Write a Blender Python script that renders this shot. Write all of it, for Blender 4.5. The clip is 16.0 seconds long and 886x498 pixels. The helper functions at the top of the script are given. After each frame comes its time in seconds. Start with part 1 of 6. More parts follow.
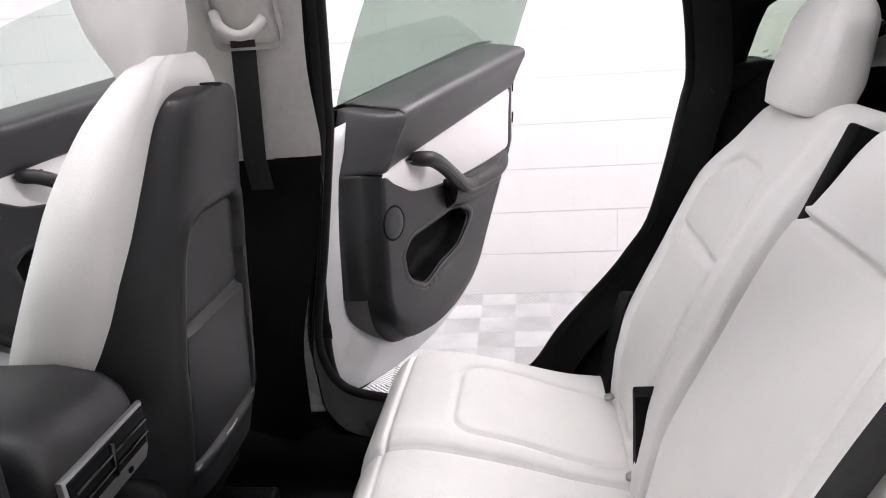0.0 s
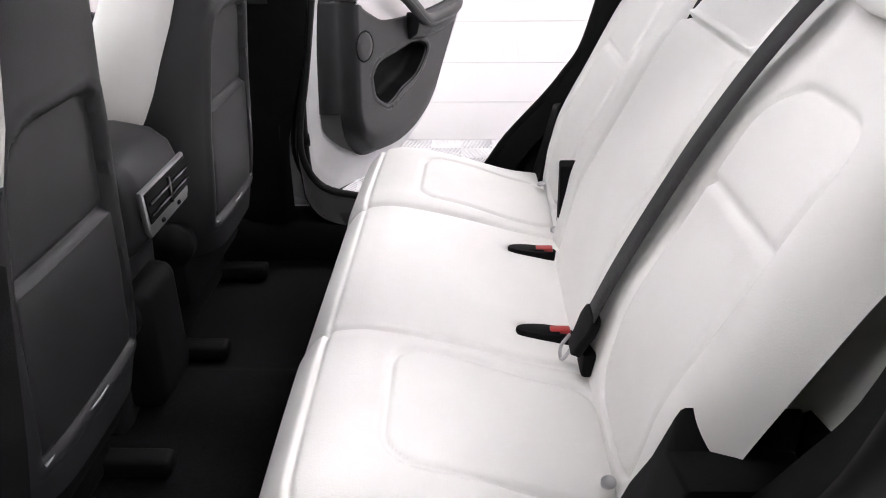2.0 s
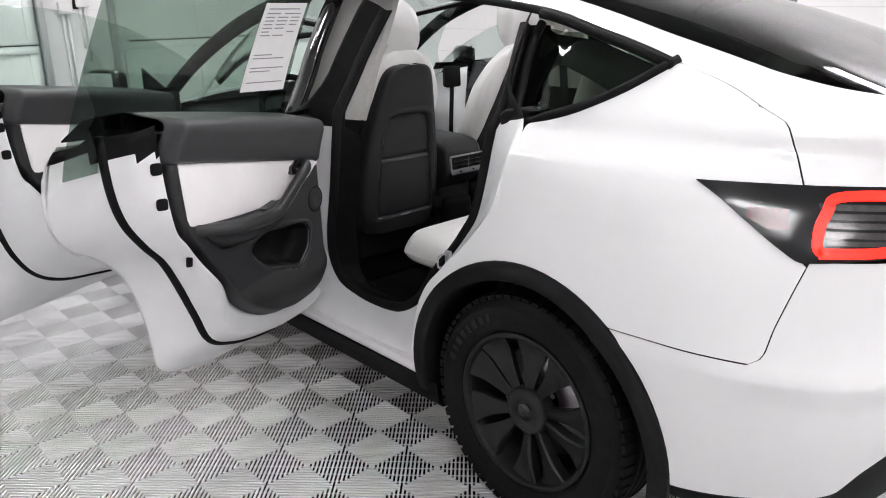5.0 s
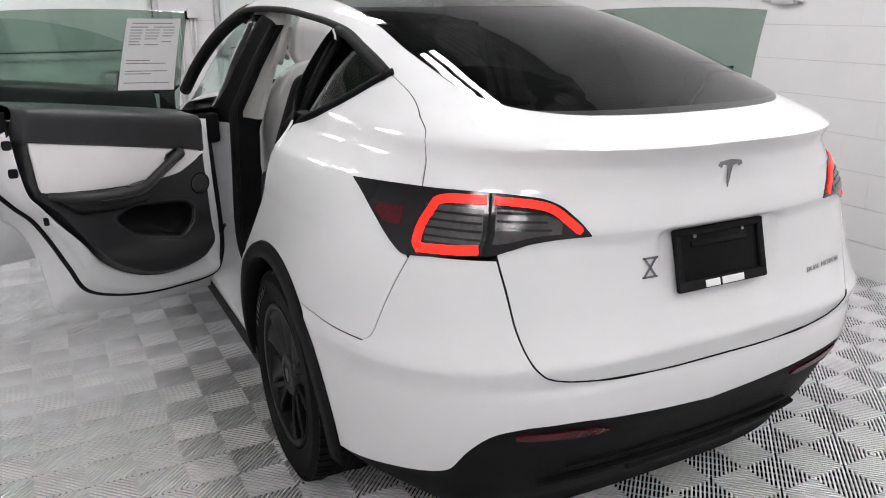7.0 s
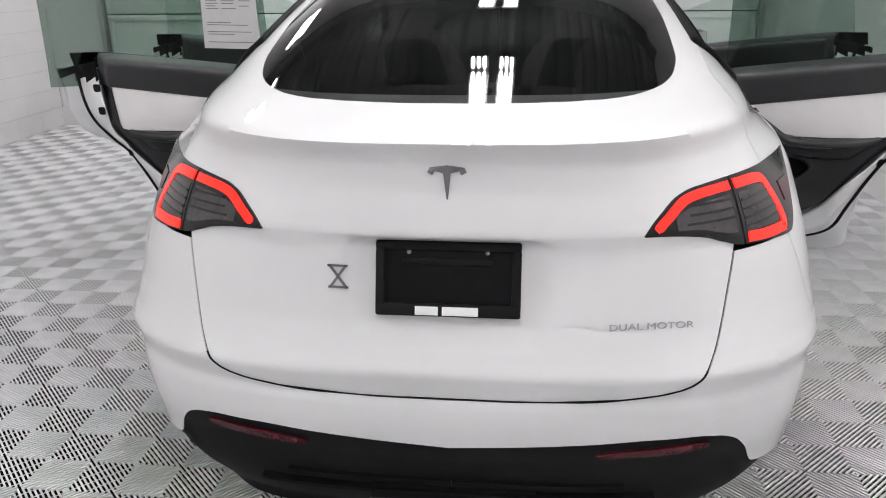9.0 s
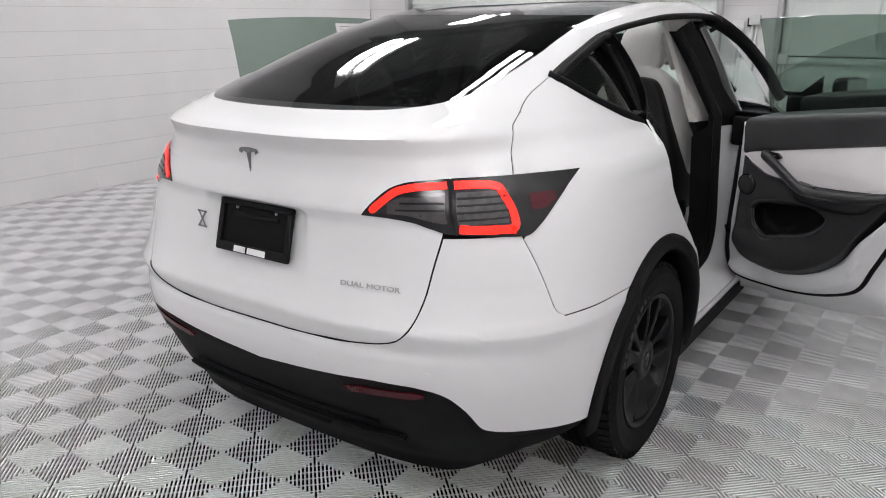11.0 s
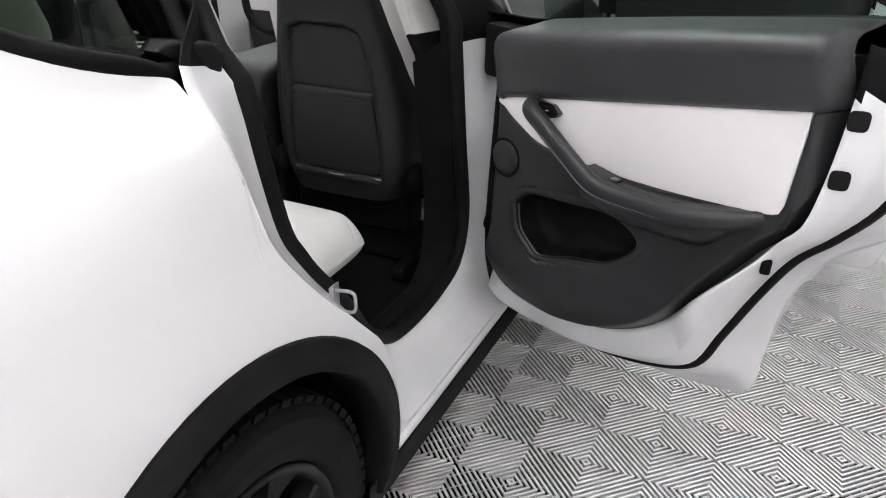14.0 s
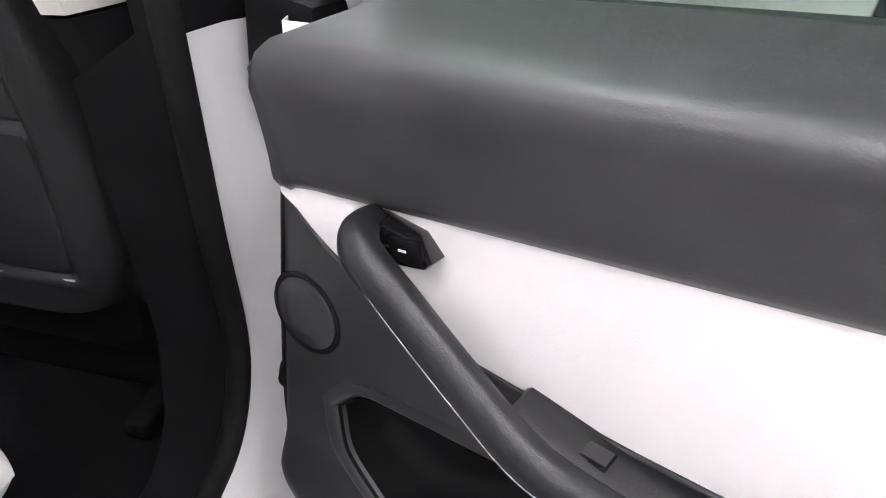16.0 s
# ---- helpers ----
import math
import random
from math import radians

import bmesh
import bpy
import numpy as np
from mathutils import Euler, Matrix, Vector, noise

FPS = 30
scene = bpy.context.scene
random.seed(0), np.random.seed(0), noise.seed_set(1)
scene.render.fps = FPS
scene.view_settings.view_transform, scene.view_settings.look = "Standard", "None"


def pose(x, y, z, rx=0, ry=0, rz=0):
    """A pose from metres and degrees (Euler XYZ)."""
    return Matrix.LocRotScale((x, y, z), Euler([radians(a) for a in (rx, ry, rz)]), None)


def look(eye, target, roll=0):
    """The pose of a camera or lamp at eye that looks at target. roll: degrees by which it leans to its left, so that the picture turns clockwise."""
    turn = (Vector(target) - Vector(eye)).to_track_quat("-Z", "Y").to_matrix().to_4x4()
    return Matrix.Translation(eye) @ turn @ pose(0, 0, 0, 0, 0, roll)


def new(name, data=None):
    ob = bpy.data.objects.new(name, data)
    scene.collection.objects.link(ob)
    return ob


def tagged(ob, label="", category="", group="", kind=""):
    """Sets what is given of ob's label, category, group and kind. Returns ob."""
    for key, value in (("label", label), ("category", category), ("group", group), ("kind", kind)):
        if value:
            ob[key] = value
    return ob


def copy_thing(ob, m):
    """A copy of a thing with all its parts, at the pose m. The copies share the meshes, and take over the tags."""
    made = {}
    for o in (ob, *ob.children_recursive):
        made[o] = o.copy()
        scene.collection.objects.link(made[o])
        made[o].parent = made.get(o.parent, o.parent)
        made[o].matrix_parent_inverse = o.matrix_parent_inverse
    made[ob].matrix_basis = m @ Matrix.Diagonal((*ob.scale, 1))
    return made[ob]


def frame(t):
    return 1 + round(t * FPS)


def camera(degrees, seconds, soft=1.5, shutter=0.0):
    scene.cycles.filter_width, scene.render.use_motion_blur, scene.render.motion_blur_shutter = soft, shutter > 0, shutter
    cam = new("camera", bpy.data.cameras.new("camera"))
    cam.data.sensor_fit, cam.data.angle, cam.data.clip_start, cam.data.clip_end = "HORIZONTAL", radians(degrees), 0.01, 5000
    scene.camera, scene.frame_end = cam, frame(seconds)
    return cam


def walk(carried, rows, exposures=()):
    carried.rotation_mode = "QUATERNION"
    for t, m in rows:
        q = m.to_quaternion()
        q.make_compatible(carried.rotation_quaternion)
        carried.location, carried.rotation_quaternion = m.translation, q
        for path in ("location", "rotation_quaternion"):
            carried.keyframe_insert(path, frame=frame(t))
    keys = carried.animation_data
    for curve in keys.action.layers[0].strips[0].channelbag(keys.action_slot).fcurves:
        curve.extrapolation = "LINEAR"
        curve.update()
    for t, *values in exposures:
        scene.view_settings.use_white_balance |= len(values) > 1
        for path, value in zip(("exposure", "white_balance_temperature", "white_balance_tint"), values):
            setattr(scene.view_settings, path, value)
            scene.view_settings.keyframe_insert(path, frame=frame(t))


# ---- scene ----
cam = camera(59.9, 16.0, 1.0)
PATH = [
    (0, (-0.861, 0.609, 1.344), (1.034, 0.832, 0.743), -4.0),
    (0.5, (-1.033, 0.593, 1.404), (0.863, 0.59, 0.768), -2.9),
    (1, (-1.159, 0.619, 1.38), (0.716, 0.558, 0.688), -1.9),
    (1.5, (-1.217, 0.636, 1.343), (0.615, 0.596, 0.543), -1.3),
    (2, (-1.27, 0.643, 1.303), (0.517, 0.709, 0.408), -0.8),
    (2.5, (-1.393, 0.577, 1.309), (0.329, 0.931, 0.356), -1.5),
    (3, (-1.639, 0.348, 1.359), (-0.022, 1.065, 0.426), -2.1),
    (3.5, (-1.926, 0.017, 1.42), (-0.447, 1.042, 0.547), -2.3),
    (3.7, (-2.034, -0.141, 1.44), (-0.609, 0.982, 0.598), -2.4),
    (5.8, (-2.498, -1.878, 1.518), (-1.269, -0.407, 0.947), 0.1),
    (6, (-2.403, -1.983, 1.518), (-1.201, -0.488, 0.953), 0.2),
    (6.5, (-2.01, -2.16, 1.538), (-0.939, -0.571, 0.962), 0.1),
    (7, (-1.538, -2.309, 1.525), (-0.659, -0.615, 0.927), -0.2),
    (7.5, (-1.08, -2.376, 1.506), (-0.438, -0.586, 0.886), -0.6),
    (8, (-0.633, -2.422, 1.516), (-0.275, -0.56, 0.879), -1.0),
    (8.5, (-0.18, -2.487, 1.519), (-0.141, -0.594, 0.873), -1.5),
    (8.7, (-0.05, -2.467, 1.529), (-0.104, -0.587, 0.849), -1.1),
    (10.8, (1.642, -2.492, 1.511), (0.571, -0.9, 0.948), -0.3),
    (11, (1.761, -2.462, 1.52), (0.668, -0.889, 0.944), -0.2),
    (11.5, (1.888, -2.283, 1.501), (0.753, -0.748, 0.907), -0.2),
    (12, (1.863, -1.961, 1.488), (0.723, -0.449, 0.842), 0.1),
    (12.5, (1.833, -1.594, 1.463), (0.71, -0.091, 0.772), 0.1),
    (13, (1.743, -1.266, 1.439), (0.683, 0.254, 0.687), 0.3),
    (13.5, (1.64, -0.952, 1.433), (0.702, 0.616, 0.619), 0.6),
    (14, (1.54, -0.634, 1.409), (0.804, 1.007, 0.534), 1.0),
    (14.5, (1.457, -0.333, 1.377), (0.957, 1.361, 0.439), 1.7),
    (15, (1.343, -0.095, 1.363), (1.061, 1.618, 0.371), 2.9),
    (15.5, (1.298, 0.163, 1.322), (1.1, 1.863, 0.287), 4.2),
    (16, (1.214, 0.371, 1.297), (0.925, 2.043, 0.238), 4.5),
]
walk(cam, [(t, look(e, g, r)) for t, e, g, r in PATH],
     [(0.0, 0.80, 6600, 16), (1.0, 0.8, 6600, 16), (2.0, 0.98, 6550, 15), (3.7, 0.95, 6500, 13), (5.8, 0.05, 6500, 10), (8.7, -0.15, 6500, 10), (10.8, -0.28, 6500, 10), (12.0, -0.2, 6500, 10), (13.0, -0.15, 6500, 10), (13.5, 0.0, 6500, 10), (14.0, 0.35, 6500, 11), (14.5, 0.62, 6500, 12), (15.0, 0.85, 6500, 12), (15.5, 0.95, 6500, 12), (16.0, 1.0, 6500, 13)])

# ---------- light ----------
world = bpy.data.worlds.new("world")
scene.world = world
world.use_nodes = True
world.node_tree.nodes["Background"].inputs["Color"].default_value = (0.9, 0.95, 1.0, 1)
world.node_tree.nodes["Background"].inputs["Strength"].default_value = 0.05
CEIL, LAMP_Z = 4.7, 3.6
# the pair at x 2.2 is added fill for the car's right side
LAMPS_AND_FILL = [(-0.05, y) for y in (-5.1, -3.0, -0.9, 1.32, 3.35)] + [(-2.8, y) for y in (-3.9, -1.8, 2.4, 4.5)] + [(2.2, y) for y in (-2.8, -0.6)]


# ---------- materials ----------
def mat(name, color, rough=0.5, metal=0.0, var=0.0, vscale=8.0, bump=0.0, bscale=200.0, coat=0.0, spec=0.5, emit=None, power=0.0, rvar=0.0):
    m = bpy.data.materials.new(name)
    m.use_nodes = True
    nt = m.node_tree
    b = nt.nodes["Principled BSDF"]
    b.inputs["Base Color"].default_value = (*color, 1)
    b.inputs["Roughness"].default_value = rough
    b.inputs["Metallic"].default_value = metal
    b.inputs["Coat Weight"].default_value = coat
    b.inputs["Coat Roughness"].default_value = 0.012
    b.inputs["Specular IOR Level"].default_value = spec
    tc = nt.nodes.new("ShaderNodeTexCoord")
    if var or rvar:
        n = nt.nodes.new("ShaderNodeTexNoise")
        n.inputs["Scale"].default_value, n.inputs["Detail"].default_value = vscale, 6
        nt.links.new(tc.outputs["Object"], n.inputs["Vector"])
        if var:
            r = nt.nodes.new("ShaderNodeValToRGB")
            r.color_ramp.elements[0].position, r.color_ramp.elements[1].position = 0.3, 0.7
            r.color_ramp.elements[0].color = (*[c * (1 - var) for c in color], 1)
            r.color_ramp.elements[1].color = (*[min(1, c * (1 + var)) for c in color], 1)
            nt.links.new(n.outputs["Fac"], r.inputs["Fac"])
            nt.links.new(r.outputs["Color"], b.inputs["Base Color"])
        if rvar:
            mr = nt.nodes.new("ShaderNodeMapRange")
            mr.inputs["To Min"].default_value, mr.inputs["To Max"].default_value = rough - rvar, rough + rvar
            nt.links.new(n.outputs["Fac"], mr.inputs["Value"])
            nt.links.new(mr.outputs["Result"], b.inputs["Roughness"])
    if bump:
        n2 = nt.nodes.new("ShaderNodeTexNoise")
        n2.inputs["Scale"].default_value, n2.inputs["Detail"].default_value = bscale, 3
        nt.links.new(tc.outputs["Object"], n2.inputs["Vector"])
        bp = nt.nodes.new("ShaderNodeBump")
        bp.inputs["Strength"].default_value, bp.inputs["Distance"].default_value = bump, 0.002
        nt.links.new(n2.outputs["Fac"], bp.inputs["Height"])
        nt.links.new(bp.outputs["Normal"], b.inputs["Normal"])
    if emit:
        b.inputs["Emission Color"].default_value = (*emit, 1)
        b.inputs["Emission Strength"].default_value = power
    return m


def glass_mat(name, tint, rough=0.0, mix=0.75):
    """Tinted sheet glass: lets light through straight, with a mirror-like face."""
    m = bpy.data.materials.new(name)
    m.use_nodes = True
    nt = m.node_tree
    nt.nodes.remove(nt.nodes["Principled BSDF"])
    out = nt.nodes["Material Output"]
    tr, gl, mx = nt.nodes.new("ShaderNodeBsdfTransparent"), nt.nodes.new("ShaderNodeBsdfGlossy"), nt.nodes.new("ShaderNodeMixShader")
    lw = nt.nodes.new("ShaderNodeLayerWeight")
    lw.inputs["Blend"].default_value = 0.5
    pw, ml = nt.nodes.new("ShaderNodeMath"), nt.nodes.new("ShaderNodeMath")
    pw.operation, ml.operation = "POWER", "MULTIPLY_ADD"
    pw.inputs[1].default_value, ml.inputs[1].default_value, ml.inputs[2].default_value = 5.0, 0.94, 0.03
    nt.links.new(lw.outputs["Facing"], pw.inputs[0])
    nt.links.new(pw.outputs["Value"], ml.inputs[0])
    tr.inputs["Color"].default_value = (*tint, 1)
    gl.inputs["Color"].default_value = (1, 1, 1, 1)
    gl.inputs["Roughness"].default_value = rough
    nt.links.new(ml.outputs["Value"], mx.inputs["Fac"])
    nt.links.new(tr.outputs["BSDF"], mx.inputs[1])
    nt.links.new(gl.outputs["BSDF"], mx.inputs[2])
    nt.links.new(mx.outputs["Shader"], out.inputs["Surface"])
    return m


M_PAINT = mat("white_car_paint", (0.72, 0.72, 0.725), 0.5, coat=1.0, spec=0.25, var=0.012, vscale=3)
M_JAMB = mat("white_jamb_paint", (0.76, 0.76, 0.77), 0.38, coat=0.4, var=0.03, vscale=9)
M_CLAD = mat("black_cladding_plastic", (0.008, 0.008, 0.0085), 0.6, spec=0.10, var=0.15, vscale=14, bump=0.25, bscale=500)
M_TRIM = mat("charcoal_door_vinyl", (0.014, 0.014, 0.0155), 0.42, spec=0.42, var=0.08, vscale=10, bump=0.16, bscale=650, rvar=0.05)
# the door vinyl in a lighter colour, for overhead light on the pad
M_PAD_LIT = mat("charcoal_pad_vinyl_lit", (0.036, 0.036, 0.039), 0.40, spec=0.5, var=0.08, vscale=10, bump=0.14, bscale=650, rvar=0.05)
M_BACK = mat("dark_seat_shell_plastic", (0.017, 0.017, 0.0185), 0.40, spec=0.28, var=0.08, vscale=9, bump=0.25, bscale=550)
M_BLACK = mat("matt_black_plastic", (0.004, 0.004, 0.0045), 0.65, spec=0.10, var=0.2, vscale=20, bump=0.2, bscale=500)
M_GLOSSB = mat("gloss_black_trim", (0.008, 0.008, 0.009), 0.12, coat=0.5)
M_RUBBER = mat("black_rubber", (0.006, 0.006, 0.006), 0.65, spec=0.14, var=0.2, vscale=30)
M_TYRE = mat("tyre_rubber", (0.006, 0.006, 0.006), 0.7, spec=0.10, var=0.3, vscale=35, bump=0.3, bscale=300)
M_RIM = mat("satin_black_wheel", (0.005, 0.005, 0.0053), 0.38, spec=0.24, var=0.15, vscale=18, rvar=0.06)
M_LEATHER = mat("white_seat_vinyl", (0.76, 0.75, 0.73), 0.45, var=0.03, vscale=7, bump=0.25, bscale=420, rvar=0.05)
M_INSERT = mat("white_door_insert", (0.74, 0.715, 0.72), 0.5, var=0.02, vscale=12, bump=0.2, bscale=500)
M_HEADLINER = mat("pale_grey_pillar_cloth", (0.50, 0.49, 0.47), 0.85, var=0.05, vscale=60, bump=0.4, bscale=900)
M_CARPET = mat("black_carpet", (0.004, 0.004, 0.0045), 0.95, spec=0.1, var=0.4, vscale=120, bump=0.9, bscale=700)
M_BELT = mat("black_belt_webbing", (0.009, 0.009, 0.010), 0.7, bump=0.6, bscale=1200, var=0.15, vscale=300)
M_STITCH = mat("grey_stitching_thread", (0.22, 0.22, 0.225), 0.7, var=0.4, vscale=400)
M_CHROME = mat("bright_chrome", (0.72, 0.72, 0.73), 0.12, metal=1.0)
M_STEEL = mat("zinc_steel", (0.55, 0.55, 0.56), 0.35, metal=1.0, var=0.1, vscale=60)
M_SATIN = mat("satin_silver_trim", (0.42, 0.42, 0.43), 0.3, metal=0.8)
M_DARKCHROME = mat("dark_chrome", (0.25, 0.25, 0.27), 0.18, metal=1.0)
M_REDBUTTON = mat("red_buckle_button", (0.35, 0.02, 0.02), 0.4)
M_LAMPRED = mat("lit_red_tail_light", (0.35, 0.008, 0.005), 0.3, emit=(1.0, 0.013, 0.007), power=2.6, spec=0.3)
M_REFLECT = mat("dark_red_reflector", (0.055, 0.003, 0.007), 0.2, spec=0.4, var=0.2, vscale=90)
M_LAMPDARK = mat("smoked_lamp_lens", (0.012, 0.012, 0.013), 0.14, spec=0.35)
M_LAMPGREY = mat("grey_lamp_inner", (0.075, 0.07, 0.072), 0.22, metal=0.5, var=0.2, vscale=50)
M_WALL = mat("white_wall_paint", (0.73, 0.715, 0.72), 0.6, var=0.03, vscale=2.2, bump=0.35, bscale=60)
M_MORTAR = mat("white_joint_paint", (0.60, 0.585, 0.59), 0.7, var=0.05, vscale=6)
M_CEIL = mat("grey_corrugated_steel", (0.20, 0.20, 0.205), 0.5, var=0.05, vscale=3)
M_DOORSTEEL = mat("white_garage_door_steel", (0.74, 0.78, 0.76), 0.45, var=0.05, vscale=2.5, bump=0.15, bscale=40)
M_RIB = mat("grey_floor_tile_rib", (0.78, 0.775, 0.785), 0.34, spec=0.5, var=0.10, vscale=6, rvar=0.06)
# near-black, so the colour carries the shade between the ribs
M_UNDER = mat("gap_shade_floor_under_tiles", (0.004, 0.004, 0.004), 0.9, spec=0.05, var=0.2, vscale=20)
M_GLASS = glass_mat("dark_tinted_glass", (0.25, 0.255, 0.255))
M_GLASSQ = glass_mat("green_quarter_glass", (0.62, 0.68, 0.62))
# far clearer than dark roof glass, to add light in the cabin
M_GLASSROOF = glass_mat("cleared_roof_glass", (0.78, 0.78, 0.79))
M_GLASSDOOR = glass_mat("green_tinted_door_glass", (0.57, 0.64, 0.60))
M_GLASSFRONT = glass_mat("clear_green_door_glass", (0.86, 0.91, 0.89))
M_PAPER = mat("white_paper", (0.78, 0.77, 0.77), 0.8, var=0.02, vscale=20)
M_INK = mat("grey_ink", (0.25, 0.25, 0.27), 0.8)
M_WHITEINK = mat("white_print", (0.85, 0.85, 0.85), 0.6)
M_CONDUIT = mat("painted_conduit", (0.66, 0.66, 0.66), 0.5, var=0.06, vscale=15)


# ---------- mesh helpers ----------
def mesh_ob(name, verts, faces, material, parent=None, label="", smooth=True, matrix=None):
    me = bpy.data.meshes.new(name)
    me.from_pydata([tuple(map(float, v)) for v in verts], [], [tuple(map(int, f)) for f in faces])
    me.validate()
    me.materials.append(material)
    if smooth:
        me.polygons.foreach_set("use_smooth", [True] * len(me.polygons))
    ob = new(name, me)
    if parent:
        ob.parent = parent
    if matrix is not None:
        ob.matrix_basis = matrix
    if label:
        tagged(ob, label)
    return ob


def part(name, bm, material, parent=None, label="", smooth=True, angle=None):
    me = bpy.data.meshes.new(name)
    bm.normal_update()
    bm.to_mesh(me)
    bm.free()
    me.materials.append(material)
    if smooth:
        me.polygons.foreach_set("use_smooth", [True] * len(me.polygons))
        if angle:
            me.set_sharp_from_angle(angle=radians(angle))
    ob = new(name, me)
    if parent:
        ob.parent = parent
    if label:
        tagged(ob, label)
    return ob


def empty(name, label, category, m=None, group="", kind=""):
    ob = new(name)
    if m is not None:
        ob.matrix_basis = m
    return tagged(ob, label, category, group, kind)


def box_bm(size, at=(0, 0, 0), bevel=0.0, seg=2, bm=None):
    own = bm is None
    bm = bm or bmesh.new()
    r = bmesh.ops.create_cube(bm, size=1.0)
    bmesh.ops.scale(bm, vec=size, verts=r["verts"])
    bmesh.ops.translate(bm, vec=at, verts=r["verts"])
    if bevel:
        edges = list({e for v in r["verts"] for e in v.link_edges})
        bmesh.ops.bevel(bm, geom=edges, offset=bevel, segments=seg, affect="EDGES", profile=0.5)
    return bm


def box(name, size, at, material, parent=None, label="", bevel=0.003, seg=2, rot=None):
    bm = box_bm(size, (0, 0, 0), bevel, seg)
    if rot:
        bmesh.ops.rotate(bm, matrix=Euler([radians(a) for a in rot]).to_matrix(), verts=bm.verts)
    bmesh.ops.translate(bm, vec=at, verts=bm.verts)
    return part(name, bm, material, parent, label, angle=40)


def tube_bm(points, radius, seg=10, bm=None, cap=True, flat=1.0):
    """A round bar along points; radius may be a list."""
    bm = bm or bmesh.new()
    pts = [Vector(p) for p in points]
    rs = radius if isinstance(radius, (list, tuple)) else [radius] * len(pts)
    rings, up = [], None
    for i, p in enumerate(pts):
        d = (pts[min(i + 1, len(pts) - 1)] - pts[max(i - 1, 0)]).normalized()
        if up is None:
            up = Vector((0, 0, 1)) if abs(d.z) < 0.9 else Vector((1, 0, 0))
        side = d.cross(up).normalized()
        up = side.cross(d).normalized()
        rings.append([bm.verts.new(p + rs[i] * (math.cos(k * math.tau / seg) * side + flat * math.sin(k * math.tau / seg) * up)) for k in range(seg)])
    for r0, r1 in zip(rings, rings[1:]):
        for k in range(seg):
            bm.faces.new((r0[k], r0[(k + 1) % seg], r1[(k + 1) % seg], r1[k]))
    if cap:
        bm.faces.new(rings[0][::-1])
        bm.faces.new(rings[-1])
    bmesh.ops.recalc_face_normals(bm, faces=bm.faces)
    return bm


def smooth_path(points, n=8):
    """Points along a Catmull-Rom curve through points."""
    p = [Vector(q) for q in points]
    p = [2 * p[0] - p[1]] + p + [2 * p[-1] - p[-2]]
    out = []
    for i in range(1, len(p) - 2):
        for k in range(n):
            t = k / n
            a, b, c, d = p[i - 1], p[i], p[i + 1], p[i + 2]
            out.append(0.5 * (2 * b + (c - a) * t + (2 * a - 5 * b + 4 * c - d) * t * t + (3 * b - a - 3 * c + d) * t ** 3))
    out.append(p[-2])
    return out


def lin(a, b, n):
    return [a + (b - a) * k / n for k in range(n + 1)]


def ease(t):
    t = max(0.0, min(1.0, t))
    return t * t * (3 - 2 * t)


def spline(xs, ys):
    """A smooth curve y(x) through the knots, which does not overshoot."""
    xs, ys = np.array(xs, float), np.array(ys, float)
    h, d = np.diff(xs), np.diff(ys) / np.diff(xs)
    m = np.zeros(len(xs))
    m[0], m[-1] = d[0], d[-1]
    for i in range(1, len(xs) - 1):
        if d[i - 1] * d[i] > 0:
            w1, w2 = 2 * h[i] + h[i - 1], h[i] + 2 * h[i - 1]
            m[i] = (w1 + w2) / (w1 / d[i - 1] + w2 / d[i])

    def f(x):
        i = min(max(int(np.searchsorted(xs, x)) - 1, 0), len(h) - 1)
        t = (min(max(x, xs[0]), xs[-1]) - xs[i]) / h[i]
        return float((1 + 2 * t) * (1 - t) ** 2 * ys[i] + t * (1 - t) ** 2 * h[i] * m[i] + t * t * (3 - 2 * t) * ys[i + 1] + t * t * (t - 1) * h[i] * m[i + 1])
    return f


def grid(name, rows, material, parent=None, label="", thick=0.0, flip=False, smooth=True, angle=None, crisp=True):
    """A sheet from rows of points, made thick on its back."""
    nv = len(rows[0])
    verts = [v for r in rows for v in r]
    faces = []
    for i in range(len(rows) - 1):
        for k in range(nv - 1):
            f = (i * nv + k, i * nv + k + 1, (i + 1) * nv + k + 1, (i + 1) * nv + k)
            faces.append(f if flip else f[::-1])
    ob = mesh_ob(name, verts, faces, material, parent, label, smooth)
    if angle:
        ob.data.set_sharp_from_angle(angle=radians(angle))
    if thick:
        s = ob.modifiers.new("thick", "SOLIDIFY")
        s.thickness, s.offset = thick, -1
        if crisp and not angle:
            ob.modifiers.new("edges", "EDGE_SPLIT").split_angle = radians(50)
    return ob


def grids(name, sheets, material, parent=None, label="", thick=0.0, flip=False):
    """Several sheets of rows joined into one skin where their edges meet."""
    index, verts, faces = {}, [], []
    for rows in sheets:
        ids = []
        for r in rows:
            line = []
            for v in r:
                key = (round(v.x, 5), round(v.y, 5), round(v.z, 5))
                if key not in index:
                    index[key] = len(verts)
                    verts.append(v)
                line.append(index[key])
            ids.append(line)
        for r0, r1 in zip(ids, ids[1:]):
            for k in range(len(r0) - 1):
                f = []
                for i in (r0[k], r0[k + 1], r1[k + 1], r1[k]):
                    if i not in f:
                        f.append(i)
                if len(f) > 2:
                    faces.append(f if flip else f[::-1])
    ob = mesh_ob(name, verts, faces, material, parent, label)
    if thick:
        s = ob.modifiers.new("thick", "SOLIDIFY")
        s.thickness, s.offset = thick, -1
        ob.modifiers.new("edges", "EDGE_SPLIT").split_angle = radians(50)
    return ob


